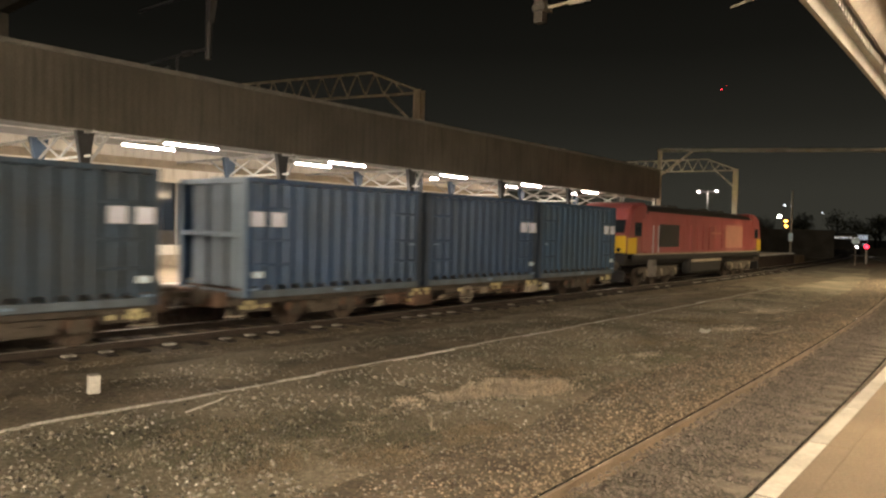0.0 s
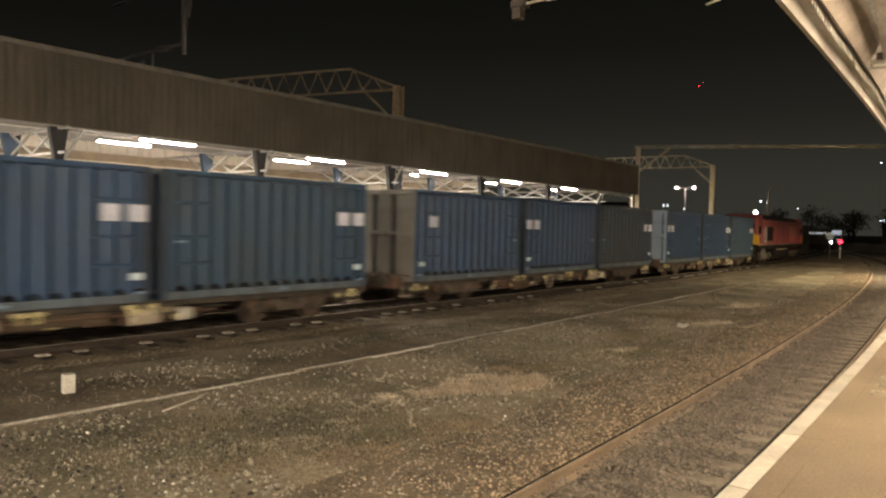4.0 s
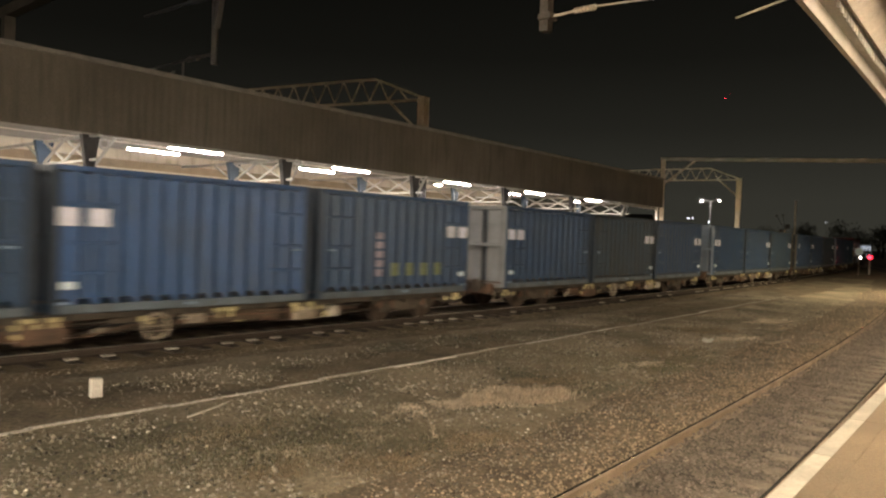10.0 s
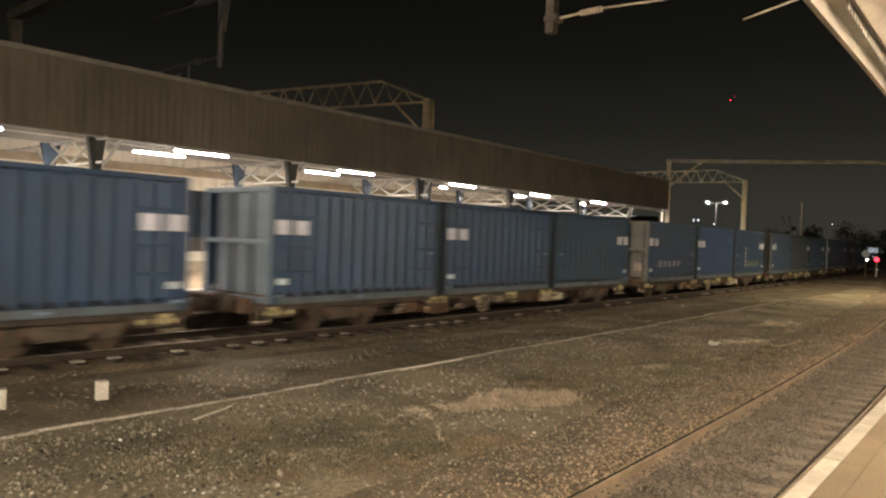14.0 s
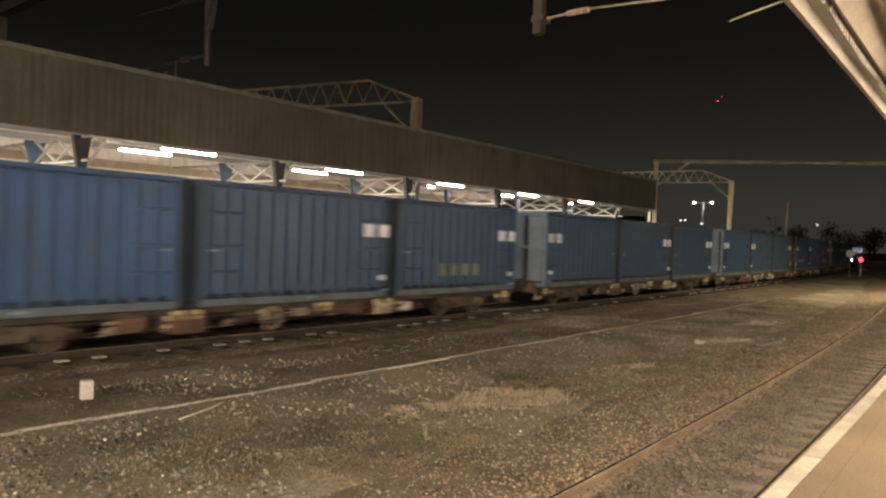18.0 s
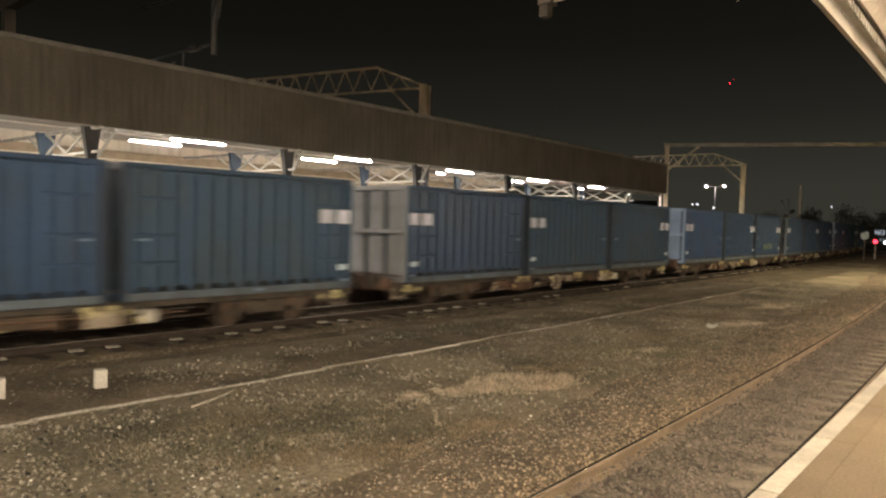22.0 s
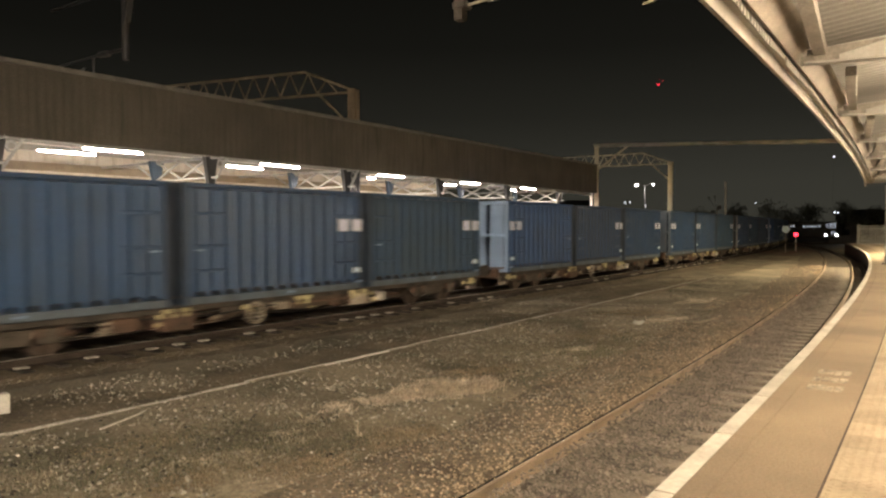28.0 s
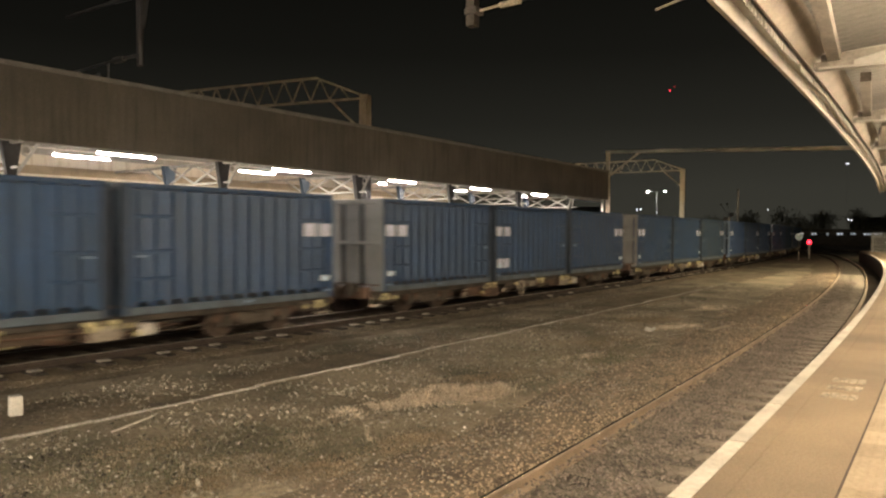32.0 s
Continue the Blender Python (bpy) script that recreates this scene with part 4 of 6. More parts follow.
def build_container(pale):
    """Labels at the rear (-x) end of both sides."""
    c = thing("container", "ribbed blue steel refuse container with white labels on a flat wagon", "container", "containers on the freight train")
    h = LONG / 2
    part("side_panel", CM["side_r"], M_BOX, c)
    part("side_panel", CM["side_l"], M_BOX, c)
    for x in (-h + 0.08, h - 0.08):
        for y in (-SIDE + 0.08, SIDE - 0.08):
            part("corner_post", CM["post"], M_BOX, c, at=pose(x, y, 0))
    for y in (-SIDE + 0.03, SIDE - 0.03):
        part("bottom_rail", CM["bottom"], M_BOXRAIL, c, "pale blue bottom rail", at=pose(0, y, 0))
        part("top_rail", CM["top"], M_BOX, c, at=pose(0, y, 0))
    for x, turn in ((-h + 0.1, 0), (h - 0.1, 180)):
        part("end_wall", CM["end"], M_BOXSHADE, c, "recessed end wall, coloured dark for shade", at=pose(x, 0, 0, 0, 0, turn))
        for y in (-0.79, 0.0, 0.79):
            part("end_panel", CM["leaf"], pale, c, "blue end panel, coloured paler for the light on it", at=pose(x, y, 0, 0, 0, turn))
        for y in (-SIDE + 0.08, SIDE - 0.08):
            # Thin pale faces put the light onto the end side of the posts.
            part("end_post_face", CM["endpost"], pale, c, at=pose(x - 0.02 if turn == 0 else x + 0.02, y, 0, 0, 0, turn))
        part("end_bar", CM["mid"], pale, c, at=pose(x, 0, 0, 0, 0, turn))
        part("end_rail", CM["endrail"], pale, c, at=pose(x, 0, Z1 - 0.065))
        part("end_rail", CM["endrail"], M_BOXRAIL, c, at=pose(x, 0, Z0 + 0.065))
    part("roof_panel", CM["roof"], M_BOX, c)
    part("floor_panel", CM["floor"], M_RUST, c)
    for y, sg in ((-SIDE, -1), (SIDE, 1)):
        for x0 in (-h + 0.75, h - 0.75):
            for z in (1.55, 2.12, 2.86):
                part("door_bar", CM["bar"], M_BOX, c, at=pose(x0, y - sg * 0.018, z))
            part("door_stile", CM["stile"], M_BOX, c, at=pose(x0 + 0.02, y - sg * 0.020, 2.03))
        for dx, mt in ((0.30, M_LABELPINK), (0.86, M_LABEL)):
            part("label_plate", CM["label"], mt, c, "white label plate", at=pose(-h + dx, y + sg * 0.018, 2.60))
        part("small_plate", CM["plate"], M_LABEL, c, "small white plate", at=pose(-h + 0.32, y + sg * 0.018, 1.32))
        part("data_plate", CM["dash"], M_ENDBLUE, c, at=pose(-0.2, y + sg * 0.028, Z0 + 0.09))
        part("data_plate", CM["dash"], M_LABEL, c, at=pose(h - 0.45, y + sg * 0.018, 2.02))
        part("data_plate", CM["dash"], M_ENDBLUE, c, "small pale plate on the bottom rail", at=pose(-h + 0.24, y + sg * 0.028, Z0 + 0.20))
    return c


def build_wheelset():
    s = Shape()
    s.rod((0, -0.95, 0), (0, 0.95, 0), 0.075, 10)
    for y in (-0.75, 0.75):
        g = 1 if y > 0 else -1
        s.rod((0, y - 0.062, 0), (0, y + 0.062, 0), 0.42, 24)
        s.rod((0, y - g * 0.065, 0), (0, y - g * 0.085, 0), 0.45, 24)
        s.rod((0, y + g * 0.062, 0), (0, y + g * 0.078, 0), 0.30, 16)
        for k in range(3):
            a = k * math.tau / 3
            s.box((0.2 * math.cos(a), y + g * 0.085, 0.2 * math.sin(a)), (0.08, 0.02, 0.08))
    return s.mesh("wheelset")


WHEELS = build_wheelset()
AXLE = 0.90


def bogie_frame():
    s = Shape()
    for y in (-1.03, 1.03):
        out = [(-1.42, 0.50), (-1.42, 0.66), (-1.10, 0.74), (-0.55, 0.72), (-0.36, 0.60), (0.36, 0.60), (0.55, 0.72), (1.10, 0.74), (1.42, 0.66), (1.42, 0.50),
               (1.16, 0.56), (0.62, 0.56), (0.44, 0.28), (-0.44, 0.28), (-0.62, 0.56), (-1.16, 0.56)]
        s.prism(out, y - 0.05, y + 0.05)
    return s.mesh("side_frame", 0.015)


BOGIE = bogie_frame()
SPRING = Shape().rod((0, 0, 0), (0, 0, 0.22), 0.075, 8).mesh("spring")


def build_bogie(parent, x):
    b = part("bogie", Shape().box((0, 0, 0.60), (0.42, 2.3, 0.22)).box((0, 0, 0.62), (1.7, 0.3, 0.12)), M_BOGIE, parent, "grimy four-wheel bogie", 0.015, pose(x, 0, 0))
    part("side_frame", BOGIE, M_BOGIE, b, "cast steel side frame")
    for y in (-1.06, 1.06):
        for dx in (-AXLE, AXLE):
            part("axle_box", Shape().box((dx, y, 0.42), (0.30, 0.16, 0.28)).rod((dx, y * 1.0, 0.42), (dx, y * 1.10, 0.42), 0.11, 10), M_BOGIE, b, bevel=0.01)
            for sx in (-0.22, 0.22):
                part("spring", SPRING, M_RUST, b, at=pose(dx + sx, y, 0.40))
    out = []
    for dx in (-AXLE, AXLE):
        out.append(part("wheelset", WHEELS, M_WHEEL, b, "worn steel wheels on an axle", at=pose(dx, 0, 0.42)))
    return out


def build_wagon():
    w = thing("flat_wagon", "rusty container flat wagon with grey solebars and yellow fittings", "wagon", "wagons of the freight train")
    L = 19.3 / 2
    part("centre_sill", Shape().box((0, 0, 0.76), (2 * L - 0.3, 0.62, 0.26)), M_RUST, w, "rusty centre sill", 0.015)
    for y in (-1.26, 1.26):
        part("solebar", Shape().box((0, y, 0.83), (2 * L - 0.5, 0.10, 0.15)), M_SOLE, w, bevel=0.012)
    for k in range(9):
        x = -8.6 + k * 2.15
        part("cross_member", Shape().box((x, 0, 0.82), (0.16, 2.2, 0.13)), M_RUST, w, bevel=0.01)
    for x in (-L + 0.15, L - 0.15):
        g = -1 if x < 0 else 1
        part("headstock", Shape().box((x, 0, 0.88), (0.26, 2.4, 0.34)), M_RUST, w, "dusty brown headstock", 0.02)
        part("drawgear", Shape().box((x + g * 0.32, 0, 0.92), (0.5, 0.12, 0.14)), M_BOGIE, w, bevel=0.02)
        part("brake_hose", Shape().rod((x + g * 0.12, 0.35, 0.78), (x + g * 0.32, 0.30, 0.42), 0.03, 6).rod((x + g * 0.32, 0.30, 0.42), (x + g * 0.46, 0.1, 0.5), 0.03, 6), M_LOCOBLACK, w, "black rubber hose")
        for y in (-0.87, 0.87):
            part("buffer", Shape().rod((x + g * 0.12, y, 1.0), (x + g * 0.42, y, 1.0), 0.10, 12).rod((x + g * 0.42, y, 1.0), (x + g * 0.47, y, 1.0), 0.22, 16), M_BOGIE, w, "round steel buffer", smooth=False)
        for y in (-1.18, 1.18):
            part("end_step", Shape().box((x - g * 0.35, y, 0.48), (0.45, 0.22, 0.03)).box((x - g * 0.55, y, 0.64), (0.03, 0.05, 0.32)).box((x - g * 0.15, y, 0.64), (0.03, 0.05, 0.32)), M_PALEFIT, w, "pale foot step")
    for y in (-1.34, 1.34):
        for x in (-8.9, -3.2, -2.75, 0.68, 0.98, 2.75, 3.2, 8.9):
            part("lashing_bracket", Shape().box((x, y, 0.80), (0.24, 0.09, 0.08)).box((x, y, 0.70), (0.09, 0.06, 0.16)), M_YELLOW, w, "yellow twist-lock bracket", 0.01)
        for x, ww, z, hh, mt in ((0.12, 0.4, 0.64, 0.20, M_PALEFIT), (-2.9, 0.8, 0.56, 0.42, M_RUST), (3.1, 0.6, 0.58, 0.32, M_PALEFIT), (4.0, 0.3, 0.58, 0.26, M_CLIP), (-4.2, 0.6, 0.6, 0.30, M_RUST)):
            part("equipment_box", Shape().box((x, y * 0.90, z), (ww, 0.34, hh)), mt, w, "dusty equipment box", 0.02)
        part("brake_wheel", Shape().ring((-0.75, y * 0.99, 0.54), 0.26, 0.026, 18).bar((-1.01, y * 0.99, 0.54), (-0.49, y * 0.99, 0.54), 0.02).bar((-0.75, y * 0.99, 0.28), (-0.75, y * 0.99, 0.80), 0.02), M_PALEFIT, w, "white brake handwheel")
        # clutter under the solebar: lock plates, levers, valves, cables
        for x in (-3.05, 3.25, -8.75, 8.75):
            pl = part("lock_plate", Shape().box((x, y * 0.985, 0.69), (0.95, 0.05, 0.22)), M_BOGIE, w, "grimy lock plate", 0.01)
            for dx in (-0.34, 0.0, 0.31):
                part("lock_knob", Shape().box((x + dx, y * 1.015, 0.70), (0.12, 0.05, 0.10)), M_YELLOW, pl, "dull yellow lock knob", 0.012)
        r = random.Random(31 if y < 0 else 32)
        for n in range(20):
            x = -5.0 + n * 0.5 + r.uniform(-0.2, 0.2)
            mt = (M_RUST, M_PALEFIT, M_BOGIE, M_YELLOW, M_RUST)[n % 5]
            lv = Shape().box((x, y * r.uniform(0.80, 0.97), r.uniform(0.46, 0.68)), (r.uniform(0.06, 0.26), 0.10, r.uniform(0.05, 0.15)), Euler((0, r.uniform(-0.5, 0.5), 0)).to_matrix())
            part("brake_fitting", lv, mt, w, bevel=0.01)
        part("brake_lever", Shape().bar((-2.2, y * 0.94, 0.42), (-0.6, y * 0.94, 0.70), 0.05, 0.03), M_RUST, w, "dusty brake lever")
        part("brake_rod", Shape().rod((-5.6, y * 0.72, 0.44), (5.6, y * 0.72, 0.47), 0.028, 6), M_SOLE, w)
        part("cable", Shape().rod((-4.9, y * 0.97, 0.72), (-2.0, y * 0.97, 0.61), 0.018, 6).rod((-2.0, y * 0.97, 0.61), (0.6, y * 0.97, 0.70), 0.018, 6), M_LOCOBLACK, w)
        for dz in (0.0, 0.11):
            part("data_panel", Shape().box((-4.55, y * 0.985, 0.57 + dz), (0.26, 0.02, 0.055)), M_PALEFIT, w, "dusty white data panel")
        for x0, x1, zb, mt in ((-4.4, -3.75, 0.46, M_SOLE), (-3.55, -2.6, 0.42, M_RUST), (-1.6, -0.3, 0.50, M_BOGIE), (0.4, 2.35, 0.50, M_SHEET), (2.65, 3.62, 0.42, M_RUST)):
            part("side_sheet", Shape().prism([(x0, zb), (x0 - 0.03, 0.745), (x1 + 0.03, 0.745), (x1, zb)], y * 0.86 - 0.02, y * 0.86 + 0.02), mt, w, "rusty deep side sheet of the underframe", 0.008)
        part("truss_rod", Shape().rod((-5.2, y * 0.8, 0.66), (5.2, y * 0.8, 0.66), 0.03, 6), M_SOLE, w)
        part("air_pipe", Shape().rod((0.2, y * 0.93, 0.66), (4.8, y * 0.93, 0.60), 0.025, 6), M_RUST, w)
    part("air_reservoir", Shape().rod((-1.9, 0.55, 0.52), (-0.4, 0.55, 0.52), 0.2, 14), M_RUST, w)
    for ch in w.children:
        ch.matrix_basis = pose(0, 0, -0.11)
    for x in (-6.45, 7.05):
        build_bogie(w, x)
    return w


wagon0 = build_wagon()
box0 = build_container(M_BOXLIT)
WAGONS, BOXES = [], []
for i in range(14):
    wg = wagon0 if i == 0 else copy_thing(wagon0, Matrix())
    WAGONS.append(wg)
    for k in (-1, 0, 1):
        bx = box0 if (i == 0 and k == -1) else copy_thing(box0, Matrix())
        flip = 0 if k == -1 or (k == 0 and i in (1, 4, 5, 8, 9, 12, 13)) else 180
        BOXES.append((bx, i, k * PITCH + 0.13, flip))

# paint of the containers: some brighter, some grimy; ends lightened for light, grey or blue
PAINT = {(4, 0): M_BOXBRIGHT, (7, -1): M_BOXBRIGHT, (0, 1): M_BOXTEAL, (1, 1): M_BOXGRIME, (3, 0): M_BOXGRIME,
         (8, 0): M_BOXTEAL, (8, 1): M_BOXTEAL, (10, -1): M_BOXBRIGHT, (9, 1): M_BOXTEAL, (11, 1): M_BOXTEAL, (2, 1): M_BOXTEAL, (5, 1): M_BOXTEAL}
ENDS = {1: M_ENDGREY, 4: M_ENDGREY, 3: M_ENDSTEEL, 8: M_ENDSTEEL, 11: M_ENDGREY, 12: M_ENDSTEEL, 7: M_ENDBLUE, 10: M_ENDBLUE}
for bx, i, dx, flip in BOXES:
    k = round((dx - 0.13) / PITCH)
    swap = {M_BOX: PAINT.get((i, k), M_BOX), M_BOXLIT: ENDS.get(i, M_BOXLIT)}
    for ch in bx.children:
        slot = ch.material_slots[0]
        mt = swap.get(slot.material)
        # ends that face another container on the same wagon are dark blue, for the shade there
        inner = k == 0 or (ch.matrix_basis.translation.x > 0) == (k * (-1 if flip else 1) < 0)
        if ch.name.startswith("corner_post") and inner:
            mt = M_BOXSHADE
        if slot.material is M_BOXLIT and inner:
            mt = M_BOXSHADE
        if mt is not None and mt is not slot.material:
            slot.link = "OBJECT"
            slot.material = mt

# faded lettering and marks on a few containers (unreadable)
marks = {(4, 1): "tall", (4, -1): "row", (7, 1): "yellow", (12, 0): "patches", (1, -1): "lost"}
for bx, i, dx, flip in BOXES:
    kind = marks.get((i, round((dx - 0.13) / PITCH)))
    if not kind:
        continue
    sg = 1 if flip else -1
    if kind == "lost":
        bx["label"] = "ribbed blue container with one white label missing"
        for ch in list(bx.children):
            if ch.name.startswith("label_plate") and ch.matrix_basis.translation.x < -LONG / 2 + 0.5:
                bpy.data.objects.remove(ch)
        continue
    bx["label"] = "ribbed blue container with faded pink and yellow markings"
    if kind == "patches":
        bx["label"] = "ribbed blue container with two pale pink patches"
        for x in (-2.62, -2.18):
            part("pink_patch", Shape().box((x, -SIDE - 0.012, 1.42), (0.34, 0.014, 0.34)), M_LABELPINK, bx, "pale pink patch")
    if kind == "tall":
        for j in range(5):
            part("faded_lettering", Shape().box((sg * 0.85, sg * (SIDE + 0.012), 2.42 - j * 0.25), (0.24, 0.014, 0.18)), M_PINK, bx, "faded pink letter")
        for j in range(4):
            part("faded_marking", Shape().box((sg * (0.25 - j * 0.6), sg * (SIDE + 0.012), 1.50), (0.26, 0.014, 0.36)), M_YELLOWGREEN, bx, "faded yellow mark")
    if kind == "yellow":
        for j in range(4):
            part("faded_marking", Shape().box((sg * (0.9 - j * 0.55), sg * (SIDE + 0.012), 1.50), (0.26, 0.014, 0.36)), M_YELLOWGREEN, bx, "faded yellow mark")
    if kind == "row":
        part("pink_sheet", Shape().box((-LONG / 2 + 0.02, 0.80, 1.75), (0.03, 0.50, 0.42)), M_PINK, bx, "pink sheet on the end", 0.01)
        part("end_plate", Shape().box((-LONG / 2 + 0.02, -0.93, 1.45), (0.02, 0.36, 0.36)), M_PALEFIT, bx, "cream square plate on the end")
        for j in range(5):
            yy = sg * (SIDE + 0.012)
            x = -1.62 + j * 0.575
            q = Shape().box((x - 0.075, yy, 1.60), (0.07, 0.014, 0.32 - 0.03 * (j % 2)))
            q.box((x + 0.03, yy, 1.60 + (0.10, -0.08, 0.02, 0.10, -0.02)[j]), (0.14, 0.0145, 0.09)).box((x + 0.075, yy, 1.60 + (-0.05, 0.05, -0.08, 0.0, 0.07)[j]), (0.07, 0.0138, 0.20))
            part("faded_lettering", q, M_PINK, bx, "faded pink letter")


def build_loco():
    l = thing("diesel_locomotive", "red diesel locomotive with yellow cab ends and black roof", "locomotive")
    H = 10.75
    # cross-section: sides, cantrail, roof
    body = Shape().box((0, 0, 2.50), (2 * H - 4.4, 2.64, 1.85))
    part("body_side", body, M_RED, l, "red painted body side", 0.02)
    roof = Shape()
    prof = [(-1.32, 3.43), (-1.25, 3.56), (-1.0, 3.76), (-0.5, 3.90), (0.5, 3.90), (1.0, 3.76), (1.25, 3.56), (1.32, 3.43)]
    n = len(prof)
    roof.add([(-H + 2.2, y, z) for y, z in prof] + [(H - 2.2, y, z) for y, z in prof], [(i, (i + 1) % n, n + (i + 1) % n, n + i) for i in range(n)] + [tuple(range(n)), tuple(range(n, 2 * n))])
    part("roof", roof, M_LOCOBLACK, l, "sooty black roof")
    for y in (-1.31, 1.31):
        part("cantrail", Shape().box((0, y * 0.985, 3.46), (2 * H - 4.5, 0.06, 0.14)), M_RED, l)
        part("sole_bar", Shape().box((0, y, 1.42), (2 * H - 1.2, 0.10, 0.30)), M_LOCOBLACK, l, "black sole bar")
        part("sole_stripe", Shape().box((0, y * 1.045, 1.545), (2 * H - 1.2, 0.012, 0.075)), M_PALEFIT, l, "pale dusty stripe along the sole")
        g = 1 if y > 0 else -1
        grille = part("radiator_grille", Shape().box((-5.9, y + g * 0.03, 2.42), (2.5, 0.06, 1.10)), M_LOCOBLACK, l, "black radiator grille")
        for k in range(8):
            part("grille_slat", Shape().box((-5.9, y + g * 0.065, 1.98 + k * 0.125), (2.4, 0.02, 0.03)), M_LOCOBLACK, grille)
        part("engine_panel", Shape().box((3.6, y + g * 0.015, 2.35), (2.6, 0.03, 1.2)), M_RED, l, "red engine room panel", 0.01)
        for k in range(3):
            part("panel_rib", Shape().box((2.5 + k * 1.1, y + g * 0.035, 2.35), (0.05, 0.02, 1.2)), M_RED, l)
        part("body_door", Shape().box((-3.9, y + g * 0.02, 2.35), (1.0, 0.05, 1.25)), M_RED, l, bevel=0.01)
        for k in range(4):
            part("body_door", Shape().box((-2.4 + k * 0.95, y + g * 0.02, 2.35), (0.85, 0.05, 1.3)), M_RED, l, bevel=0.01)
        part("logo_field", Shape().box((4.6, y + g * 0.050, 2.45), (3.4, 0.012, 1.35)), M_LOGO, l, "dull salmon panel")
        part("logo_cross", Shape().box((1.2, y + g * 0.052, 2.62), (1.7, 0.012, 0.10)).box((1.0, y + g * 0.052, 2.70), (0.12, 0.012, 0.7)), M_LOGO, l, "pale crossed logo bars")
        part("handrail", Shape().rod((-7.35, y + g * 0.06, 1.6), (-7.35, y + g * 0.06, 2.9), 0.02, 6).rod((-8.0, y + g * 0.06, 1.6), (-8.0, y + g * 0.06, 2.9), 0.02, 6), M_LABEL, l, "white handrail")
        part("fuel_tank", Shape().box((-0.1, y * 0.80, 0.80), (5.2, 0.5, 0.75)), M_LOCOBLACK, l, "black fuel tank", 0.12)
        part("tank_pipe", Shape().rod((-2.4, y * 1.0, 1.12), (2.3, y * 1.0, 1.12), 0.07, 8), M_GALV, l, "pale air cylinder")
        part("cab_steps", Shape().box((-7.7, y * 0.93, 0.95), (0.5, 0.3, 0.05)).box((-7.7, y * 0.93, 0.60), (0.5, 0.3, 0.05)).box((-7.95, y * 0.95, 0.9), (0.04, 0.2, 0.9)).box((-7.45, y * 0.95, 0.9), (0.04, 0.2, 0.9)), M_LOCOGREY, l, "grey cab steps")
    for g in (-1, 1):
        c = Shape()
        # cab: side outline pushed across, nose leaning back above the waist
        out = [(g * (H - 2.2), 1.56), (g * H, 1.56), (g * H, 2.38), (g * (H - 0.30), 3.24), (g * (H - 0.52), 3.62), (g * (H - 0.95), 3.84), (g * (H - 1.6), 3.93), (g * (H - 2.2), 3.93)]
        c.prism(out if g > 0 else list(reversed(out)), -1.30, 1.30)
        cab = part("cab", c, M_RED, l, "red cab with rounded roof", 0.14)
        part("cab_front", Shape().box((g * (H + 0.02), 0, 1.98), (0.06, 2.5, 0.78)), M_LOCOYEL, cab, "yellow cab front", 0.02)
        part("cab_skirt", Shape().box((g * (H - 0.05), 0, 1.36), (0.35, 2.5, 0.5)), M_LOCOBLACK, cab, "black valance", 0.03)
        part("coupling_recess", Shape().box((g * (H + 0.14), 0, 1.30), (0.04, 0.9, 0.36)), M_LOCOBLACK, cab)
        tilt = Matrix.Rotation(-g * 0.37, 3, "Y")
        for y in (-0.62, 0.62):
            part("windscreen", Shape().box((g * (H - 0.14), y, 2.80), (0.06, 1.0, 0.62), tilt), M_DARKGLASS, cab, "dark windscreen", 0.01)
            part("tail_lamp", Shape().rod((g * (H + 0.04), y * 1.5, 1.75), (g * (H + 0.09), y * 1.5, 1.75), 0.09, 12), M_DARKGLASS, cab)
            part("buffer", Shape().rod((g * (H + 0.1), y * 1.4, 1.05), (g * (H + 0.42), y * 1.4, 1.05), 0.12, 12).rod((g * (H + 0.42), y * 1.4, 1.05), (g * (H + 0.47), y * 1.4, 1.05), 0.24, 16), M_BOGIE, l, "round buffer")
        for y in (-1.305, 1.305):
            part("cab_window", Shape().box((g * (H - 1.15), y, 2.68), (0.75, 0.03, 0.62)), M_DARKGLASS, cab, "dark side window", 0.01)
            part("cab_side_panel", Shape().box((g * (H - 0.52), y, 1.94), (0.95, 0.03, 0.72)), M_LOCOYEL, cab, "yellow lower cab side", 0.01)
            part("cab_door", Shape().box((g * (H - 1.9), y, 2.4), (0.6, 0.03, 1.5)), M_RED, cab, bevel=0.01)
        part("plough", Shape().box((g * (H - 0.05), 0, 0.55), (0.2, 2.4, 0.5)), M_LOCOBLACK, l, bevel=0.02)
    part("underframe", Shape().box((0, 0, 1.18), (2 * H - 0.8, 2.0, 0.30)), M_LOCOBLACK, l, bevel=0.02)
    for x in (-3.5, 1.5, 4.4):
        part("roof_hatch", Shape().box((x, 0, 3.95), (1.4, 1.1, 0.10)), M_LOCOBLACK, l, bevel=0.02)
    part("exhaust", Shape().box((2.8, 0, 4.0), (0.5, 0.35, 0.16)), M_LOCOBLACK, l, bevel=0.02)
    wheels = []
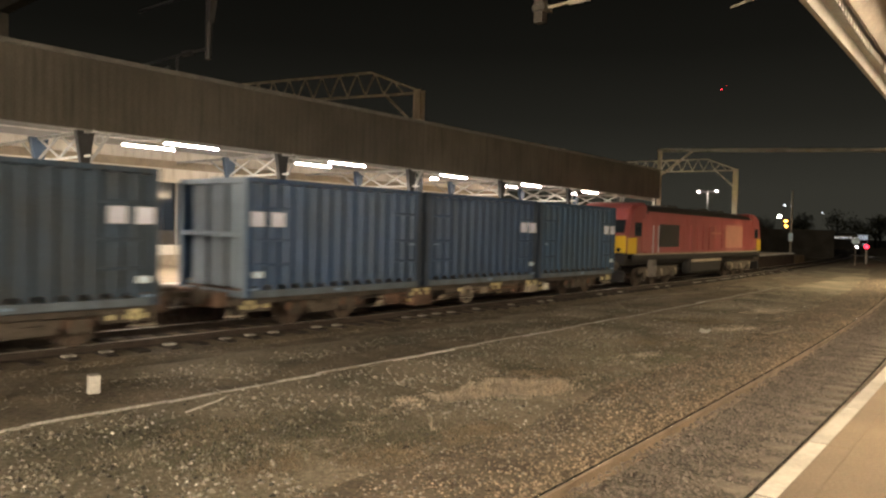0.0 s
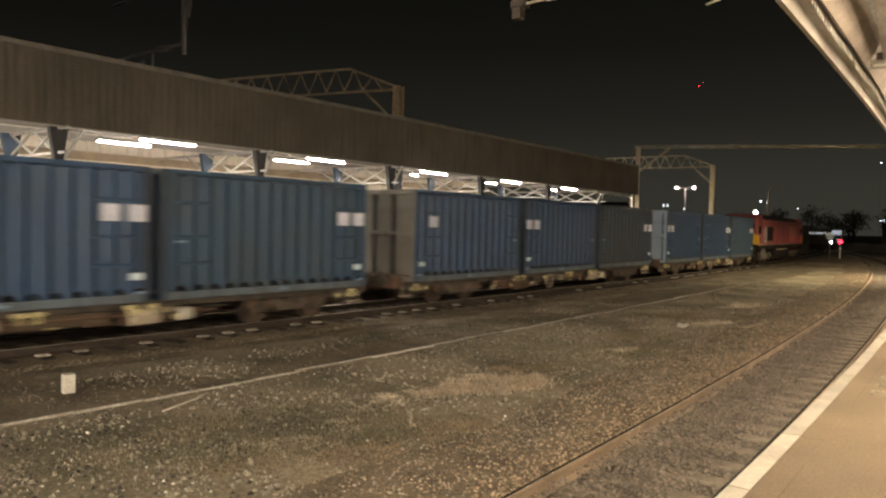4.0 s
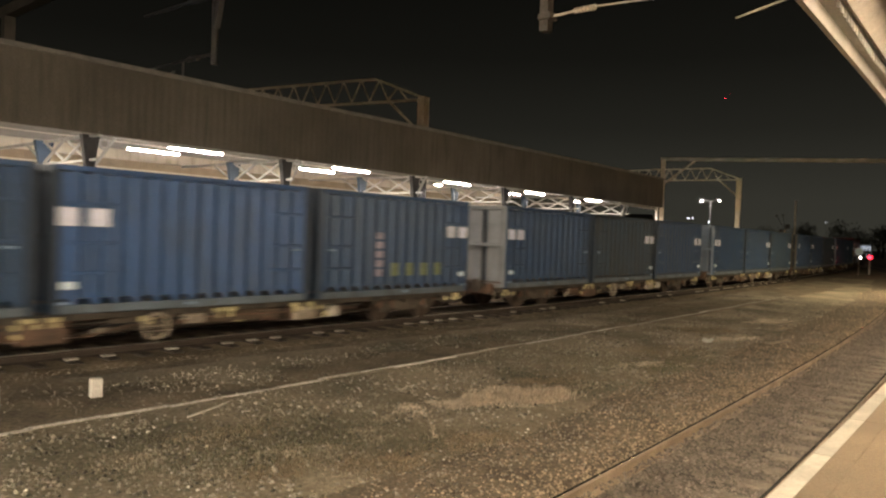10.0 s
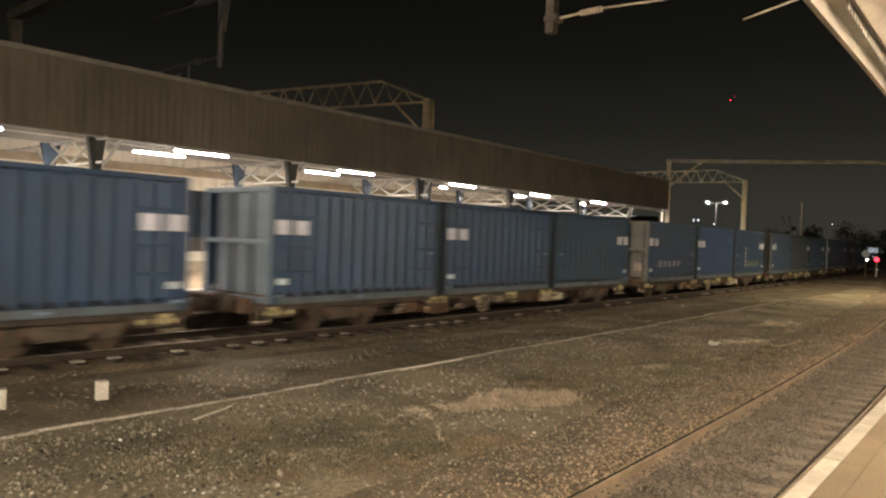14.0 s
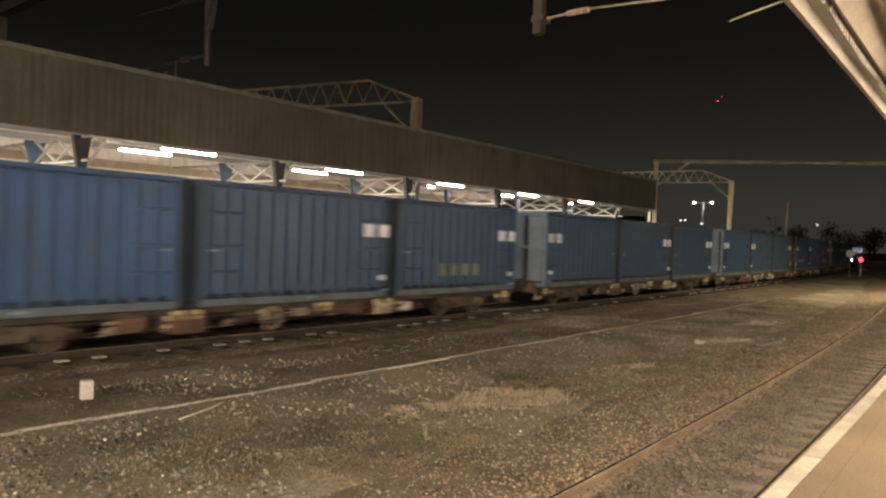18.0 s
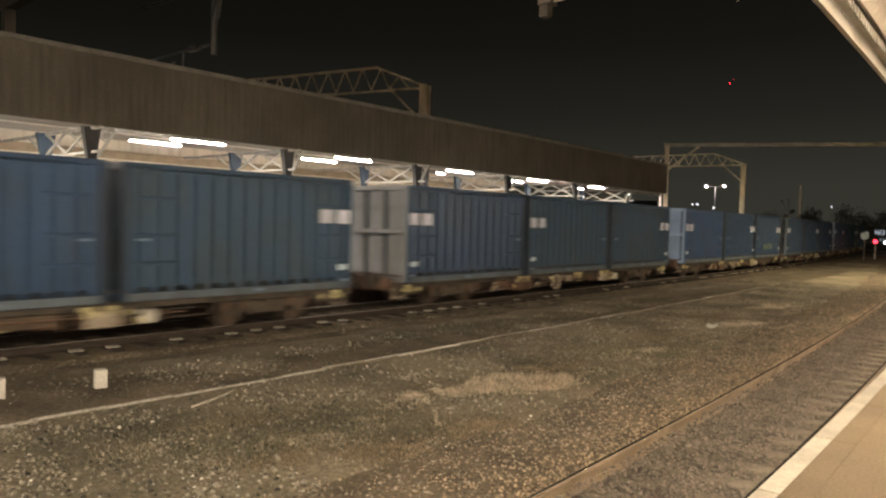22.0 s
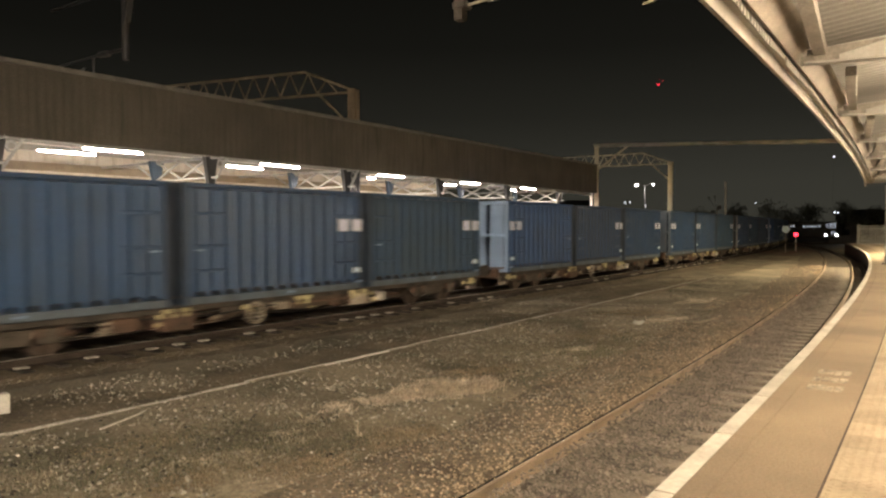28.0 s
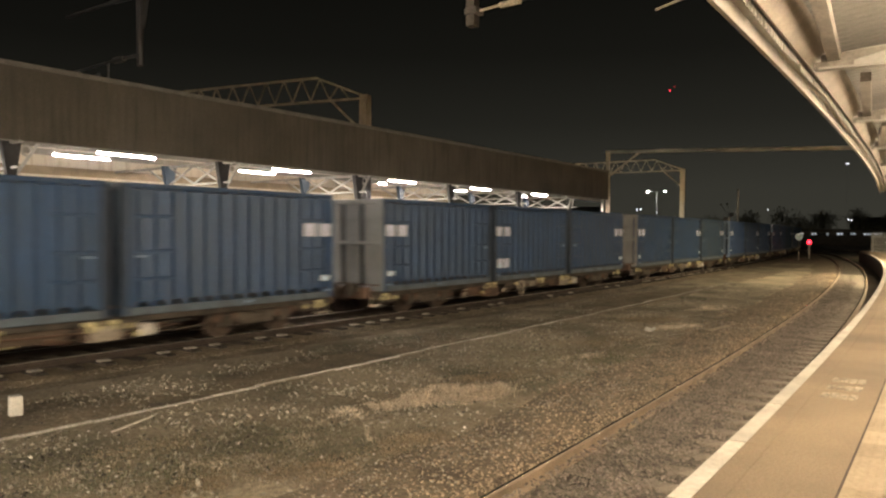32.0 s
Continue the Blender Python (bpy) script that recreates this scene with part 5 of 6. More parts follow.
    for x in (-6.6, 6.6):
        b = part("bogie", Shape().box((0, 0, 0.75), (4.6, 0.4, 0.3)), M_LOCOBLACK, l, "black six-wheel bogie", 0.02, pose(x, 0, 0))
        for y in (-1.08, 1.08):
            out = [(-2.5, 0.62), (-2.5, 0.92), (2.5, 0.92), (2.5, 0.62), (1.5, 0.62), (1.2, 0.42), (-1.2, 0.42), (-1.5, 0.62)]
            part("side_frame", Shape().prism(out, y - 0.06, y + 0.06), M_BOGIE, b, "dusty side frame", 0.015)
            for dx in (-1.85, 0.0, 1.85):
                part("axle_box", Shape().box((dx, y * 1.06, 0.52), (0.36, 0.14, 0.36)), M_BOGIE, b, "dusty axle box", 0.02)
                part("spring", Shape().rod((dx + 0.3, y * 1.04, 0.5), (dx + 0.3, y * 1.04, 0.8), 0.09, 8), M_PALEFIT, b)
        for dx in (-1.85, 0.0, 1.85):
            part("wheelset", WHEELS, M_WHEEL, b, at=pose(dx, 0, 0.42))
    return l


loco = build_loco()


def on_rails(centre, half):
    """Pose of a vehicle that stands with its bogies on the far track."""
    a, b = on(FAR, centre - half, AWAY), on(FAR, centre + half, AWAY)
    d = b - a
    return Matrix.Translation((a + b) / 2) @ Matrix.Rotation(math.atan2(d.y, d.x), 4, "Z")


# ---- overhead line structures ----
def build_lattice_gantry(name, m, h, span, label, foot, paint, steel):
    g = thing(name, label, "gantry", "lattice gantries")
    g.matrix_basis = m
    for lo, hi, mt, words in ((0, foot, paint, "post foot in its own colour"), (foot, h, steel, "pale steel post")):
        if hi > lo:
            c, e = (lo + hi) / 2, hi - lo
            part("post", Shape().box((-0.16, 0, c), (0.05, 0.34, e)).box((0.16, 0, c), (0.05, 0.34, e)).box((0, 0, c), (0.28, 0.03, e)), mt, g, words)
    ch = Shape()
    rise, run = 0.88, 2.35
    ch.bar((0, 0, h - 0.05), (0, run, h + rise), 0.09)
    ch.bar((0, run, h + rise), (0, span, h + rise), 0.09)
    part("top_chord", ch, steel, g)
    part("bottom_chord", Shape().bar((0, 0, h - 0.12), (0, span, h - 0.02), 0.09), steel, g)
    k, y, up = 0, 0.8, True
    while y < span - 0.9:
        z_lo, z_hi = h - 0.05, h + rise * min(1, y / run)
        y2 = y + 0.46
        z_hi2 = h + rise * min(1, y2 / run)
        a, b = ((0, y, z_lo), (0, y2, z_hi2)) if up else ((0, y, z_hi), (0, y2, z_lo))
        part("lattice_bar", Shape().bar(a, b, 0.05), steel, g)
        y, up = y2, not up
    part("knee_brace", Shape().bar((0, 0.1, h - 1.5), (0, 1.7, h - 0.05), 0.08), steel, g)
    return g


build_lattice_gantry("lattice_gantry", along(FAR, 21.0, -4.6) @ pose(0, 0, 0, 0, 0, 12), 8.12, 14.0, "pale lattice overhead-line gantry rising behind the canopy", 6.4, M_COLDARK, M_BROWNSTEEL)
# The white foot of this post stands for the lamplight on it.
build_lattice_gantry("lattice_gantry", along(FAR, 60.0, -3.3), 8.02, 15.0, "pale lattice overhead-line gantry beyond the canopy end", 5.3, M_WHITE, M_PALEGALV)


def build_portal():
    p = thing("beam_portal", "slender steel portal beam across both tracks", "gantry")
    p.matrix_basis = along(FAR, 42.3, -3.0) @ pose(0, 0, 0, 0, 0, 24)
    part("post", Shape().box((0, 0, 3.85), (0.26, 0.26, 7.7)), M_GALV, p, "grey steel post")
    part("beam", Shape().box((0, -12.0, 7.73), (0.20, 24.4, 0.20)), M_DULLGALV, p, "grey steel beam")
    part("knee_brace", Shape().bar((0, -1.9, 7.65), (0, -0.1, 6.2), 0.12), M_GALV, p)
    part("post", Shape().box((0, -24.0, 3.85), (0.26, 0.26, 7.7)), M_GALV, p)


build_portal()


def build_drop_portal():
    p = thing("overhead_portal", "overhead-line portal with drop tubes and registration arms", "gantry")
    p.matrix_basis = along(FAR, 8.6)
    part("beam", Shape().box((0, -4.0, 9.9), (0.35, 36, 0.35)), M_OLD, p, "steel portal beam")
    for y in (13.6, -21.8):
        part("post", Shape().box((0, y, 4.9), (0.35, 0.35, 9.8)), M_OLD, p, "steel portal post")
    part("drop_tube", Shape().rod((0, 0.2, 9.75), (0, 0.2, 6.35), 0.075, 10), M_COLDARK, p, "grey drop tube")
    part("strut", Shape().bar((0.0, -0.5, 9.75), (0, 0.15, 7.2), 0.14, 0.10), M_COLDARK, p)
    part("registration_arm", Shape().rod((0, 0.2, 8.0), (0, 3.6, 8.05), 0.04, 8).rod((0, 0.5, 8.02), (0, 1.3, 8.04), 0.085, 8), M_COLDARK, p, "arm with insulator")
    part("registration_arm", Shape().rod((0, 0.2, 6.6), (0, 1.3, 6.62), 0.04, 8).rod((0, 1.3, 6.62), (0, 3.6, 6.60), 0.03, 8).rod((0, 0.9, 6.6), (0, 1.3, 6.62), 0.08, 8), M_COLDARK, p, "lower arm with insulator")
    part("dropper", Shape().rod((0, 1.6, 6.6), (0, 1.6, 6.25), 0.03, 6).rod((0, 2.0, 6.40), (0, 3.6, 6.05), 0.03, 6), M_COLDARK, p)
    part("drop_tube", Shape().box((0.4, -8.76, 7.80), (0.15, 0.15, 3.95)), M_OLD, p, "square drop tube")
    part("tube_clamp", Shape().box((0.4, -8.79, 6.05), (0.22, 0.24, 0.10)), M_OLD, p, bevel=0.01)
    part("registration_arm", Shape().rod((0.4, -8.9, 6.05), (0.4, -9.62, 6.08), 0.020, 8).rod((0.4, -9.62, 6.08), (0.4, -12.6, 5.90), 0.013, 8), M_GALV, p, "pale arm")
    for k in range(7):
        part("insulator_disc", Shape().rod((0.4, -9.28 - k * 0.055, 6.066), (0.4, -9.305 - k * 0.055, 6.067), 0.045, 10), M_GALV, p)
    part("registration_arm", Shape().rod((0.4, -11.74, 5.545), (0.4, -12.9, 5.80), 0.013, 8), M_GALV, p, "pale steady arm")


build_drop_portal()


# ---- between the tracks ----
def build_marker_block():
    b = thing("marker_block", "small white painted concrete marker block beside the track", "marker", "white marker blocks")
    part("block", Shape().box((0, 0, 0.10), (0.17, 0.17, 0.36)), M_WHITE, b, bevel=0.015)
    return b


blk = build_marker_block()
blk.matrix_basis = pose(-5.46, 10.73, -0.16, 0, 0, 40)
copy_thing(blk, pose(-6.53, 9.93, -0.16, 0, 0, 33))


def build_trough():
    t = thing("cable_trough", "thin uneven line of pale concrete trough lids in the gravel", "cable trough", kind="structure")
    r = random.Random(8)
    lids = [Shape().box((0, 0, 0), (a, w, 0.04)).mesh("trough_lid", 0.006) for a, w in ((1.0, 0.022), (1.02, 0.016), (1.0, 0.030), (0.98, 0.014), (1.0, 0.020))]
    s = -12.0
    lie = lambda q: max(-0.150, ground_height(q.x, q.y))
    while s < 40:
        o = 5.35 - 0.010 * max(0, s) + 0.04 * math.sin(s * 1.3)
        za, zb = lie(on(FAR, s - 0.5, o)), lie(on(FAR, s + 0.5, o))
        mid = max(lie(on(FAR, s, o)), (za + zb) / 2)
        m = along(FAR, s, o, mid + r.uniform(0.000, 0.012)) @ pose(0, r.uniform(-0.025, 0.025), 0, r.uniform(-10, 10), -math.degrees(math.atan2(zb - za, 1.0)), r.uniform(-2, 2))
        part("trough_lid", lids[int(r.random() * 5)], M_KERB if r.random() < 0.55 else M_KERBWHITE, t, at=m)
        s += r.uniform(0.92, 0.99)
    part("soil_strip", Shape().sweep(FAR, [(1.9, -0.19), (5.25, -0.150), (5.3, -0.30), (1.9, -0.30)], -25, 110, 1.0), M_MUD, t, "dark soil strip beside the lids")
    return t


build_trough()

st = thing("stick", "pale bare stick lying on the gravel", "stick")
part("stem", Shape().rod((-3.58, 9.55, -0.10), (-3.32, 10.22, -0.075), 0.014, 6, 0.011).rod((-3.32, 10.22, -0.075), (-3.28, 10.40, -0.06), 0.011, 6, 0.005), M_STICK, st)
pk = thing("plank", "weathered pale board lying in the gravel", "board")
part("board", Shape().bar((8.49, 19.39, -0.125), (9.45, 20.24, -0.115), 0.16, 0.03), M_STRAW, pk, bevel=0.005)
lit = thing("litter", "crumpled white scrap of litter on the gravel", "litter")
rl = random.Random(11)
q = Shape()
for i in range(7):
    q.box((6.82 + rl.uniform(-0.12, 0.12), 19.2 + rl.uniform(-0.1, 0.1), -0.10 + rl.uniform(0, 0.05)), (0.11, 0.08, 0.025), Euler((rl.uniform(-1, 1), rl.uniform(-1, 1), rl.uniform(0, 3))).to_matrix())
part("scrap", q, M_FENCE, lit)


def shoulder_height(o):
    return np.interp(o, [-3.2, -2.7, -1.6, -0.97, -0.86], [-0.19, -0.165, -0.075, -0.060, -0.12])


def stones(name, line, n, s_lo, s_hi, o_lo, o_hi, small, big, mat, label, seed, power, height, crowd=1.0):
    r = np.random.RandomState(seed)
    s = s_lo + (s_hi - s_lo) * r.uniform(0, 1, n) ** power
    o = o_hi - (o_hi - o_lo) * r.uniform(0, 1, n) ** crowd
    h = np.interp(s, STEP, line[2])
    x = np.interp(s, STEP, line[0]) + o * np.cos(h)
    y = np.interp(s, STEP, line[1]) - o * np.sin(h)
    size = small + (big - small) * r.uniform(0, 1, n) ** 1.8
    if "gravel" in name:
        # loose stones lie in drifts with barer soil between
        drift = np.sin(2.3 * x + 1.7 * np.sin(1.9 * y)) + np.sin(3.1 * y - 1.3 * np.sin(2.7 * x)) + 0.7 * np.sin(7.1 * x + 5.3 * y)
        keep = r.uniform(0, 1, n) < 0.62 + 0.28 * drift
        x, y, o, size = x[keep], y[keep], o[keep], size[keep]
    z = height(x, y, o)
    ob = cloud_mesh(name, np.stack([x, y, z], 1), size, mat, 0.75, seed)
    return tagged(ob, label, "gravel", kind="stuff")


def on_ground(x, y, o):
    return np.array([ground_height(a, b) for a, b in zip(x, y)])


# gravel and ballast, stone by stone where the camera is near
SH = "rust-dusted brown ballast stones beside the rail"
stones("shoulder_ballast", NEAR, 14000, -12, 9, -3.6, -0.90, 0.014, 0.031, M_STONEBROWN, SH, 5, 1.0, lambda x, y, o: shoulder_height(o), 2.8)
stones("shoulder_ballast", NEAR, 8500, 9, 44, -3.4, -0.90, 0.018, 0.036, M_STONEBROWN, SH, 6, 1.2, lambda x, y, o: shoulder_height(o), 2.8)
stones("shoulder_gravel", NEAR, 16000, -9, 14, -3.6, -0.9, 0.012, 0.030, M_STONE, "grey-olive stones mixed into the ballast shoulder", 12, 1.0, lambda x, y, o: shoulder_height(o), 0.8)
stones("gravel", NEAR, 14000, -9, 30, -5.6, -2.7, 0.010, 0.052, M_STONE, "loose olive and grey gravel stones", 7, 1.5, on_ground)
stones("gravel", NEAR, 17000, -9, 30, -9.2, -4.7, 0.010, 0.052, M_STONEDULL, "slightly darker gravel stones", 17, 1.5, on_ground)
stones("gravel", NEAR, 6500, -9, 24, -9.0, -1.2, 0.010, 0.032, M_STONEPALE, "scattered larger pale stones", 8, 1.5, on_ground)
BED = lambda x, y, o: np.interp(o, [-0.71, -0.62, -0.45, 0.1, 0.45, 1.4], [-0.075, -0.10, -0.138, -0.148, -0.184, -0.200])
stones("track_ballast", NEAR, 30000, -12, 11, -0.71, 1.4, 0.015, 0.034, M_STONEGREY, "angular grey ballast stones round the sleepers", 9, 1.0, BED)
stones("track_ballast", NEAR, 12000, 11, 38, -0.71, 1.4, 0.020, 0.040, M_STONEGREY, "angular grey ballast stones round the sleepers", 10, 1.3, BED)
stones("cess_gravel", FAR, 14000, -3, 34, 1.0, 5.2, 0.010, 0.030, M_STONEDARK, "sparse stones in dark soil beside the far track", 11, 1.2, lambda x, y, o: np.interp(o, [1.0, 1.6, 1.9, 5.2], [-0.205, -0.21, -0.19, -0.155]))


def tufts(name, centre, rx, ry, turn, n, height, mat, label, seed, clumps=14):
    """A ragged patch of thin grass blades in loose clumps."""
    r = np.random.RandomState(seed)
    vs, fs = [], []
    ca, sa = math.cos(radians(turn)), math.sin(radians(turn))
    hub = r.normal(0, 0.42, (clumps, 2))
    tall = r.uniform(0.5, 1.15, clumps)
    for _ in range(n):
        k = int(r.randint(clumps))
        u, w = hub[k] + r.normal(0, 0.11, 2) * (1 if r.uniform() < 0.8 else 2.5)
        x, y = centre[0] + u * rx * ca - w * ry * sa, centre[1] + u * rx * sa + w * ry * ca
        z = ground_height(x, y) - 0.01
        fade = math.exp(-0.5 * (u * u + w * w))
        a, hgt, lean = r.uniform(0, math.tau), height * tall[k] * fade * r.uniform(0.3, 1.25), r.uniform(0.2, 1.5)
        d = Vector((math.cos(a), math.sin(a), 0))
        s = Vector((-d.y, d.x, 0)) * r.uniform(0.003, 0.007)
        b = Vector((x, y, z))
        mid = b + d * hgt * lean * 0.4 + Vector((0, 0, hgt * 0.6))
        tip = b + d * hgt * lean + Vector((0, 0, hgt * max(0.35, 1.0 - 0.45 * lean)))
        k = len(vs)
        vs += [b - s, b + s, mid + s * 0.7, mid - s * 0.7, tip]
        fs += [(k, k + 1, k + 2, k + 3), (k + 3, k + 2, k + 4)]
    me = bpy.data.meshes.new(name)
    me.from_pydata([tuple(v) for v in vs], [], fs)
    me.materials.append(mat)
    return tagged(new(name, me), label, "grass", kind="stuff")


for k, (gx, gy, ga, gb, gn, gh) in enumerate(((1.42, 11.62, 0.70, 0.30, 5200, 0.34), (0.62, 11.35, 0.62, 0.34, 3600, 0.22), (0.0, 10.95, 0.60, 0.44, 1700, 0.12), (-0.5, 10.70, 0.55, 0.42, 800, 0.08), (0.9, 12.3, 0.6, 0.4, 900, 0.12), (1.0, 11.4, 1.0, 0.6, 900, 0.10))):
    tufts("dry_grass", (gx, gy), ga, gb, 28, gn, gh, M_GRASS, "pale dry grass patch in the gravel", 30 + k, 11)
for k, (gx, gy, ga, gb, gn, gh) in enumerate(((-1.8, 8.4, 0.8, 0.5, 420, 0.07), (-0.95, 10.0, 0.6, 0.4, 420, 0.07), (0.15, 9.1, 0.7, 0.5, 450, 0.07), (-1.25, 7.7, 0.7, 0.5, 380, 0.06), (2.5, 13.2, 0.8, 0.5, 600, 0.09), (4.2, 15.4, 1.2, 0.6, 900, 0.09), (8.2, 20.6, 1.4, 0.8, 1500, 0.10), (11.2, 25.7, 1.1, 0.6, 2500, 0.12), (-3.0, 8.6, 0.8, 0.6, 300, 0.06), (-1.4, 8.5, 0.7, 0.45, 600, 0.08), (-3.65, 7.8, 0.7, 0.5, 400, 0.07), (-1.0, 9.3, 0.6, 0.4, 600, 0.08), (-2.6, 7.5, 0.7, 0.5, 400, 0.07), (6.0, 17.2, 1.2, 0.7, 700, 0.08))):
    tufts("dry_grass", (gx, gy), ga, gb, 40, gn, gh, M_STRAW if gn < 850 else M_GRASS, "thin dry straw and dead grass among the stones", 50 + k, 20)
tufts("weeds", (-1.9, 8.7), 3.2, 2.0, 20, 9000, 0.075, M_WEED, "sparse greenish weeds in the gravel", 5, 70)
tufts("weeds", (3.6, 15.2), 3.6, 2.2, 48, 7000, 0.09, M_WEED, "sparse greenish weeds in the gravel", 6, 60)
for k, (gx, gy, ga, gb, gn, gh) in enumerate(((-0.75, 8.15, 0.9, 0.45, 2600, 0.075), (-1.9, 7.75, 0.8, 0.4, 1800, 0.065), (0.35, 9.15, 0.9, 0.45, 2400, 0.075), (-2.9, 9.0, 1.0, 0.5, 1500, 0.06), (1.9, 13.6, 1.2, 0.7, 2200, 0.08), (5.2, 17.6, 1.5, 0.9, 2600, 0.08), (7.6, 22.2, 1.8, 1.0, 2600, 0.09))):
    tufts("dead_moss", (gx, gy), ga, gb, 35, gn, gh, M_MOSS, "low brown dead moss and grass on the gravel", 80 + k, 34)
tufts("weeds", (-0.2, 9.2), 0.06, 0.06, 0, 6, 0.40, M_GRASS, "single tall dry weed stalks", 7, 3)


# ---- far end ----
def build_signals():
    d = thing("disc_sign", "round white disc sign on a short post", "sign")
    d.matrix_basis = pose(40.1, 72.3, -0.15, 0, 0, -30)
    part("post", Shape().rod((0, 0, 0), (0, 0, 2.6), 0.04, 8), M_GALV, d)
    part("disc", Shape().rod((0, -0.05, 2.45), (0, -0.09, 2.45), 0.38, 24), M_LABEL, d, "white disc")
    s = thing("ground_signal", "low signal showing a red light on a white post", "signal")
    s.matrix_basis = pose(44.2, 77.6, -0.15, 0, 0, -30)
    part("post", Shape().box((0, 0, 0.8), (0.16, 0.16, 1.6)), M_WHITE, s, "white post", 0.02)
    part("head", Shape().box((0, 0, 1.85), (0.62, 0.3, 0.62)), M_LOCOBLACK, s, "black signal head", 0.03)
    part("lens", Shape().rod((0, -0.16, 1.85), (0, -0.20, 1.85), 0.20, 16), G_RED, s, "glowing red lens")


build_signals()


def build_twin_lamp():
    l = thing("street_lamp", "twin-headed white street lamp on a tall pole", "street lamp")
    p = along(FAR, 68.5, -8.0)
    l.matrix_basis = p
    part("pole", Shape().rod((0, 0, 0), (0, 0, 6.6), 0.07, 8, 0.05), M_COLDARK, l, "dark grey pole")
    for y in (-0.85, 0.85):
        part("arm", Shape().rod((0, 0, 6.6), (0, y, 6.75), 0.03, 6), M_COLDARK, l)
        head = part("lamp_head", Shape().box((0, y, 6.76), (0.22, 0.4, 0.08)), M_COLDARK, l, "lamp head", 0.02)
        part("lamp_glass", Shape().box((-0.02, y, 6.67), (0.10, 0.15, 0.09)), G_LAMPWHITE, head, "bright white glass")
        d = bpy.data.lights.new("street_light", "POINT")
        d.energy, d.color, d.shadow_soft_size = 700, (1.0, 0.93, 0.76), 0.08
        new("street_light", d).matrix_basis = p @ pose(-0.25, y, 6.48)


build_twin_lamp()


def build_platform_end_lamp():
    """A low lamp on the far platform end; it lights the gantry post behind the train."""
    l = thing("platform_lamp", "low warm lamp on a short post at the far platform end", "street lamp")
    p = along(FAR, 57.2, -4.1)
    l.matrix_basis = p
    part("pole", Shape().rod((0, 0, PZ), (0, 0, 2.9), 0.05, 8), M_COLDARK, l, "dark pole")
    part("lamp_glass", Shape().rod((0, 0, 2.9), (0, 0, 3.1), 0.10, 10), G_WARM, l, "warm glass")
    part("cap", Shape().rod((0, 0, 3.1), (0, 0, 3.16), 0.14, 10), M_COLDARK, l)
    d = bpy.data.lights.new("platform_end_light", "POINT")
    d.energy, d.color, d.shadow_soft_size = 160, (1.0, 0.84, 0.52), 0.12
    new("platform_end_light", d).matrix_basis = p @ pose(0.16, 0.12, 3.0)


build_platform_end_lamp()


def small_light(name, ray, dist, r, mat, label, post=True):
    """A far lamp along a direction from the platform."""
    w = Vector(ray).normalized() * dist
    l = thing(name, label, "lamp")
    l.matrix_basis = pose(w.x, w.y, -0.25)
    z = 2.5 + w.z + 0.25
    part("lamp_glass", Shape().rod((0, -r, z), (0, r, z), r, 10).rod((-r * 0.7, 0, z), (r * 0.7, 0, z), r * 0.8, 10), mat, l, "glowing lamp")
    if post:
        part("post", Shape().rod((0, 0.1, 0), (0, 0.1, z), 0.012, 6), M_COLDARK, l, "thin dark mast")
    return l


small_light("mast_light", (0.3625, 0.9886, 0.2055), 900, 0.35, G_MAST, "faint red light high on a distant mast")
small_light("mast_light", (0.3565, 0.9886, 0.2), 900, 0.45, G_RED, "red warning light high on a distant mast")
small_light("far_lamp", (0.6049, 0.972, 0.0992), 150, 0.09, G_FARLAMP, "bluish white lamp high on a distant thin mast")
for ray, dist, r in (((0.3203, 1.0097, 0.0352), 130, 0.08), ((0.3267, 1.0099, 0.0355), 130, 0.08), ((0.3499, 1.0105, 0.0309), 124, 0.09), ((0.5146, 1.0151, 0.036), 140, 0.06), ((0.607, 0.972, 0.0205), 146, 0.08), ((0.612, 0.972, 0.0205), 146, 0.07)):
    small_light("far_lamp", ray, dist, r, G_FARLAMP, "small white lamp far beyond the station")


def build_beacon():
    """Lamps that swing away from the platform after seven seconds."""
    b = thing("beacon_mast", "mast with a white and two orange lamps", "beacon")
    w = Vector((0.4559, 1.0102, 0.0)).normalized() * 118
    b.matrix_basis = pose(w.x, w.y, -0.2)
    part("pole", Shape().rod((0, 0.2, 0), (0, 0.2, 5.4), 0.08, 8), M_GALV, b)
    part("cross_arm", Shape().bar((-0.35, 0.2, 5.4), (0.55, 0.2, 5.1), 0.06), M_FARBRICK, b)
    for x, z, rad, name, mt, say in ((-0.35, 5.75, 0.27, "white_lamp", G_LAMPWHITE, "bright warm white lamp"), (0.55, 5.1, 0.22, "orange_lamp", G_ORANGE, "orange lamp"), (0.6, 4.35, 0.20, "orange_lamp", G_ORANGE, "orange lamp")):
        head = part("lamp_head", Shape().box((x, 0.12, z), (rad * 2.2, 0.10, rad * 2.2)), M_FARBRICK, b, "square lamp back")
        part(name, Shape().rod((x, 0.05, z), (x, 0.02, z), rad, 14), mt, head, say)
    for x, z in ((0.3, 7.4), (1.2, 7.3)):
        part("mast_arm", Shape().bar((0, 0.2, 5.3), (x, 0.2, z - 0.1), 0.06), M_COLDARK, b)
        back = part("lamp_back", Shape().box((x, 0.12, z), (0.26, 0.08, 0.26)), M_FARBRICK, b)
        part("white_lamp", Shape().rod((x, 0.05, z), (x, 0.02, z), 0.11, 12), G_FARLAMP, back, "small white lamp")
    return b


beacon = build_beacon()
small_light("far_lamp", (0.4749, 1.0098, 0.0027), 118, 0.20, G_LAMPWHITE, "bright white lamp low beyond the locomotive", False)


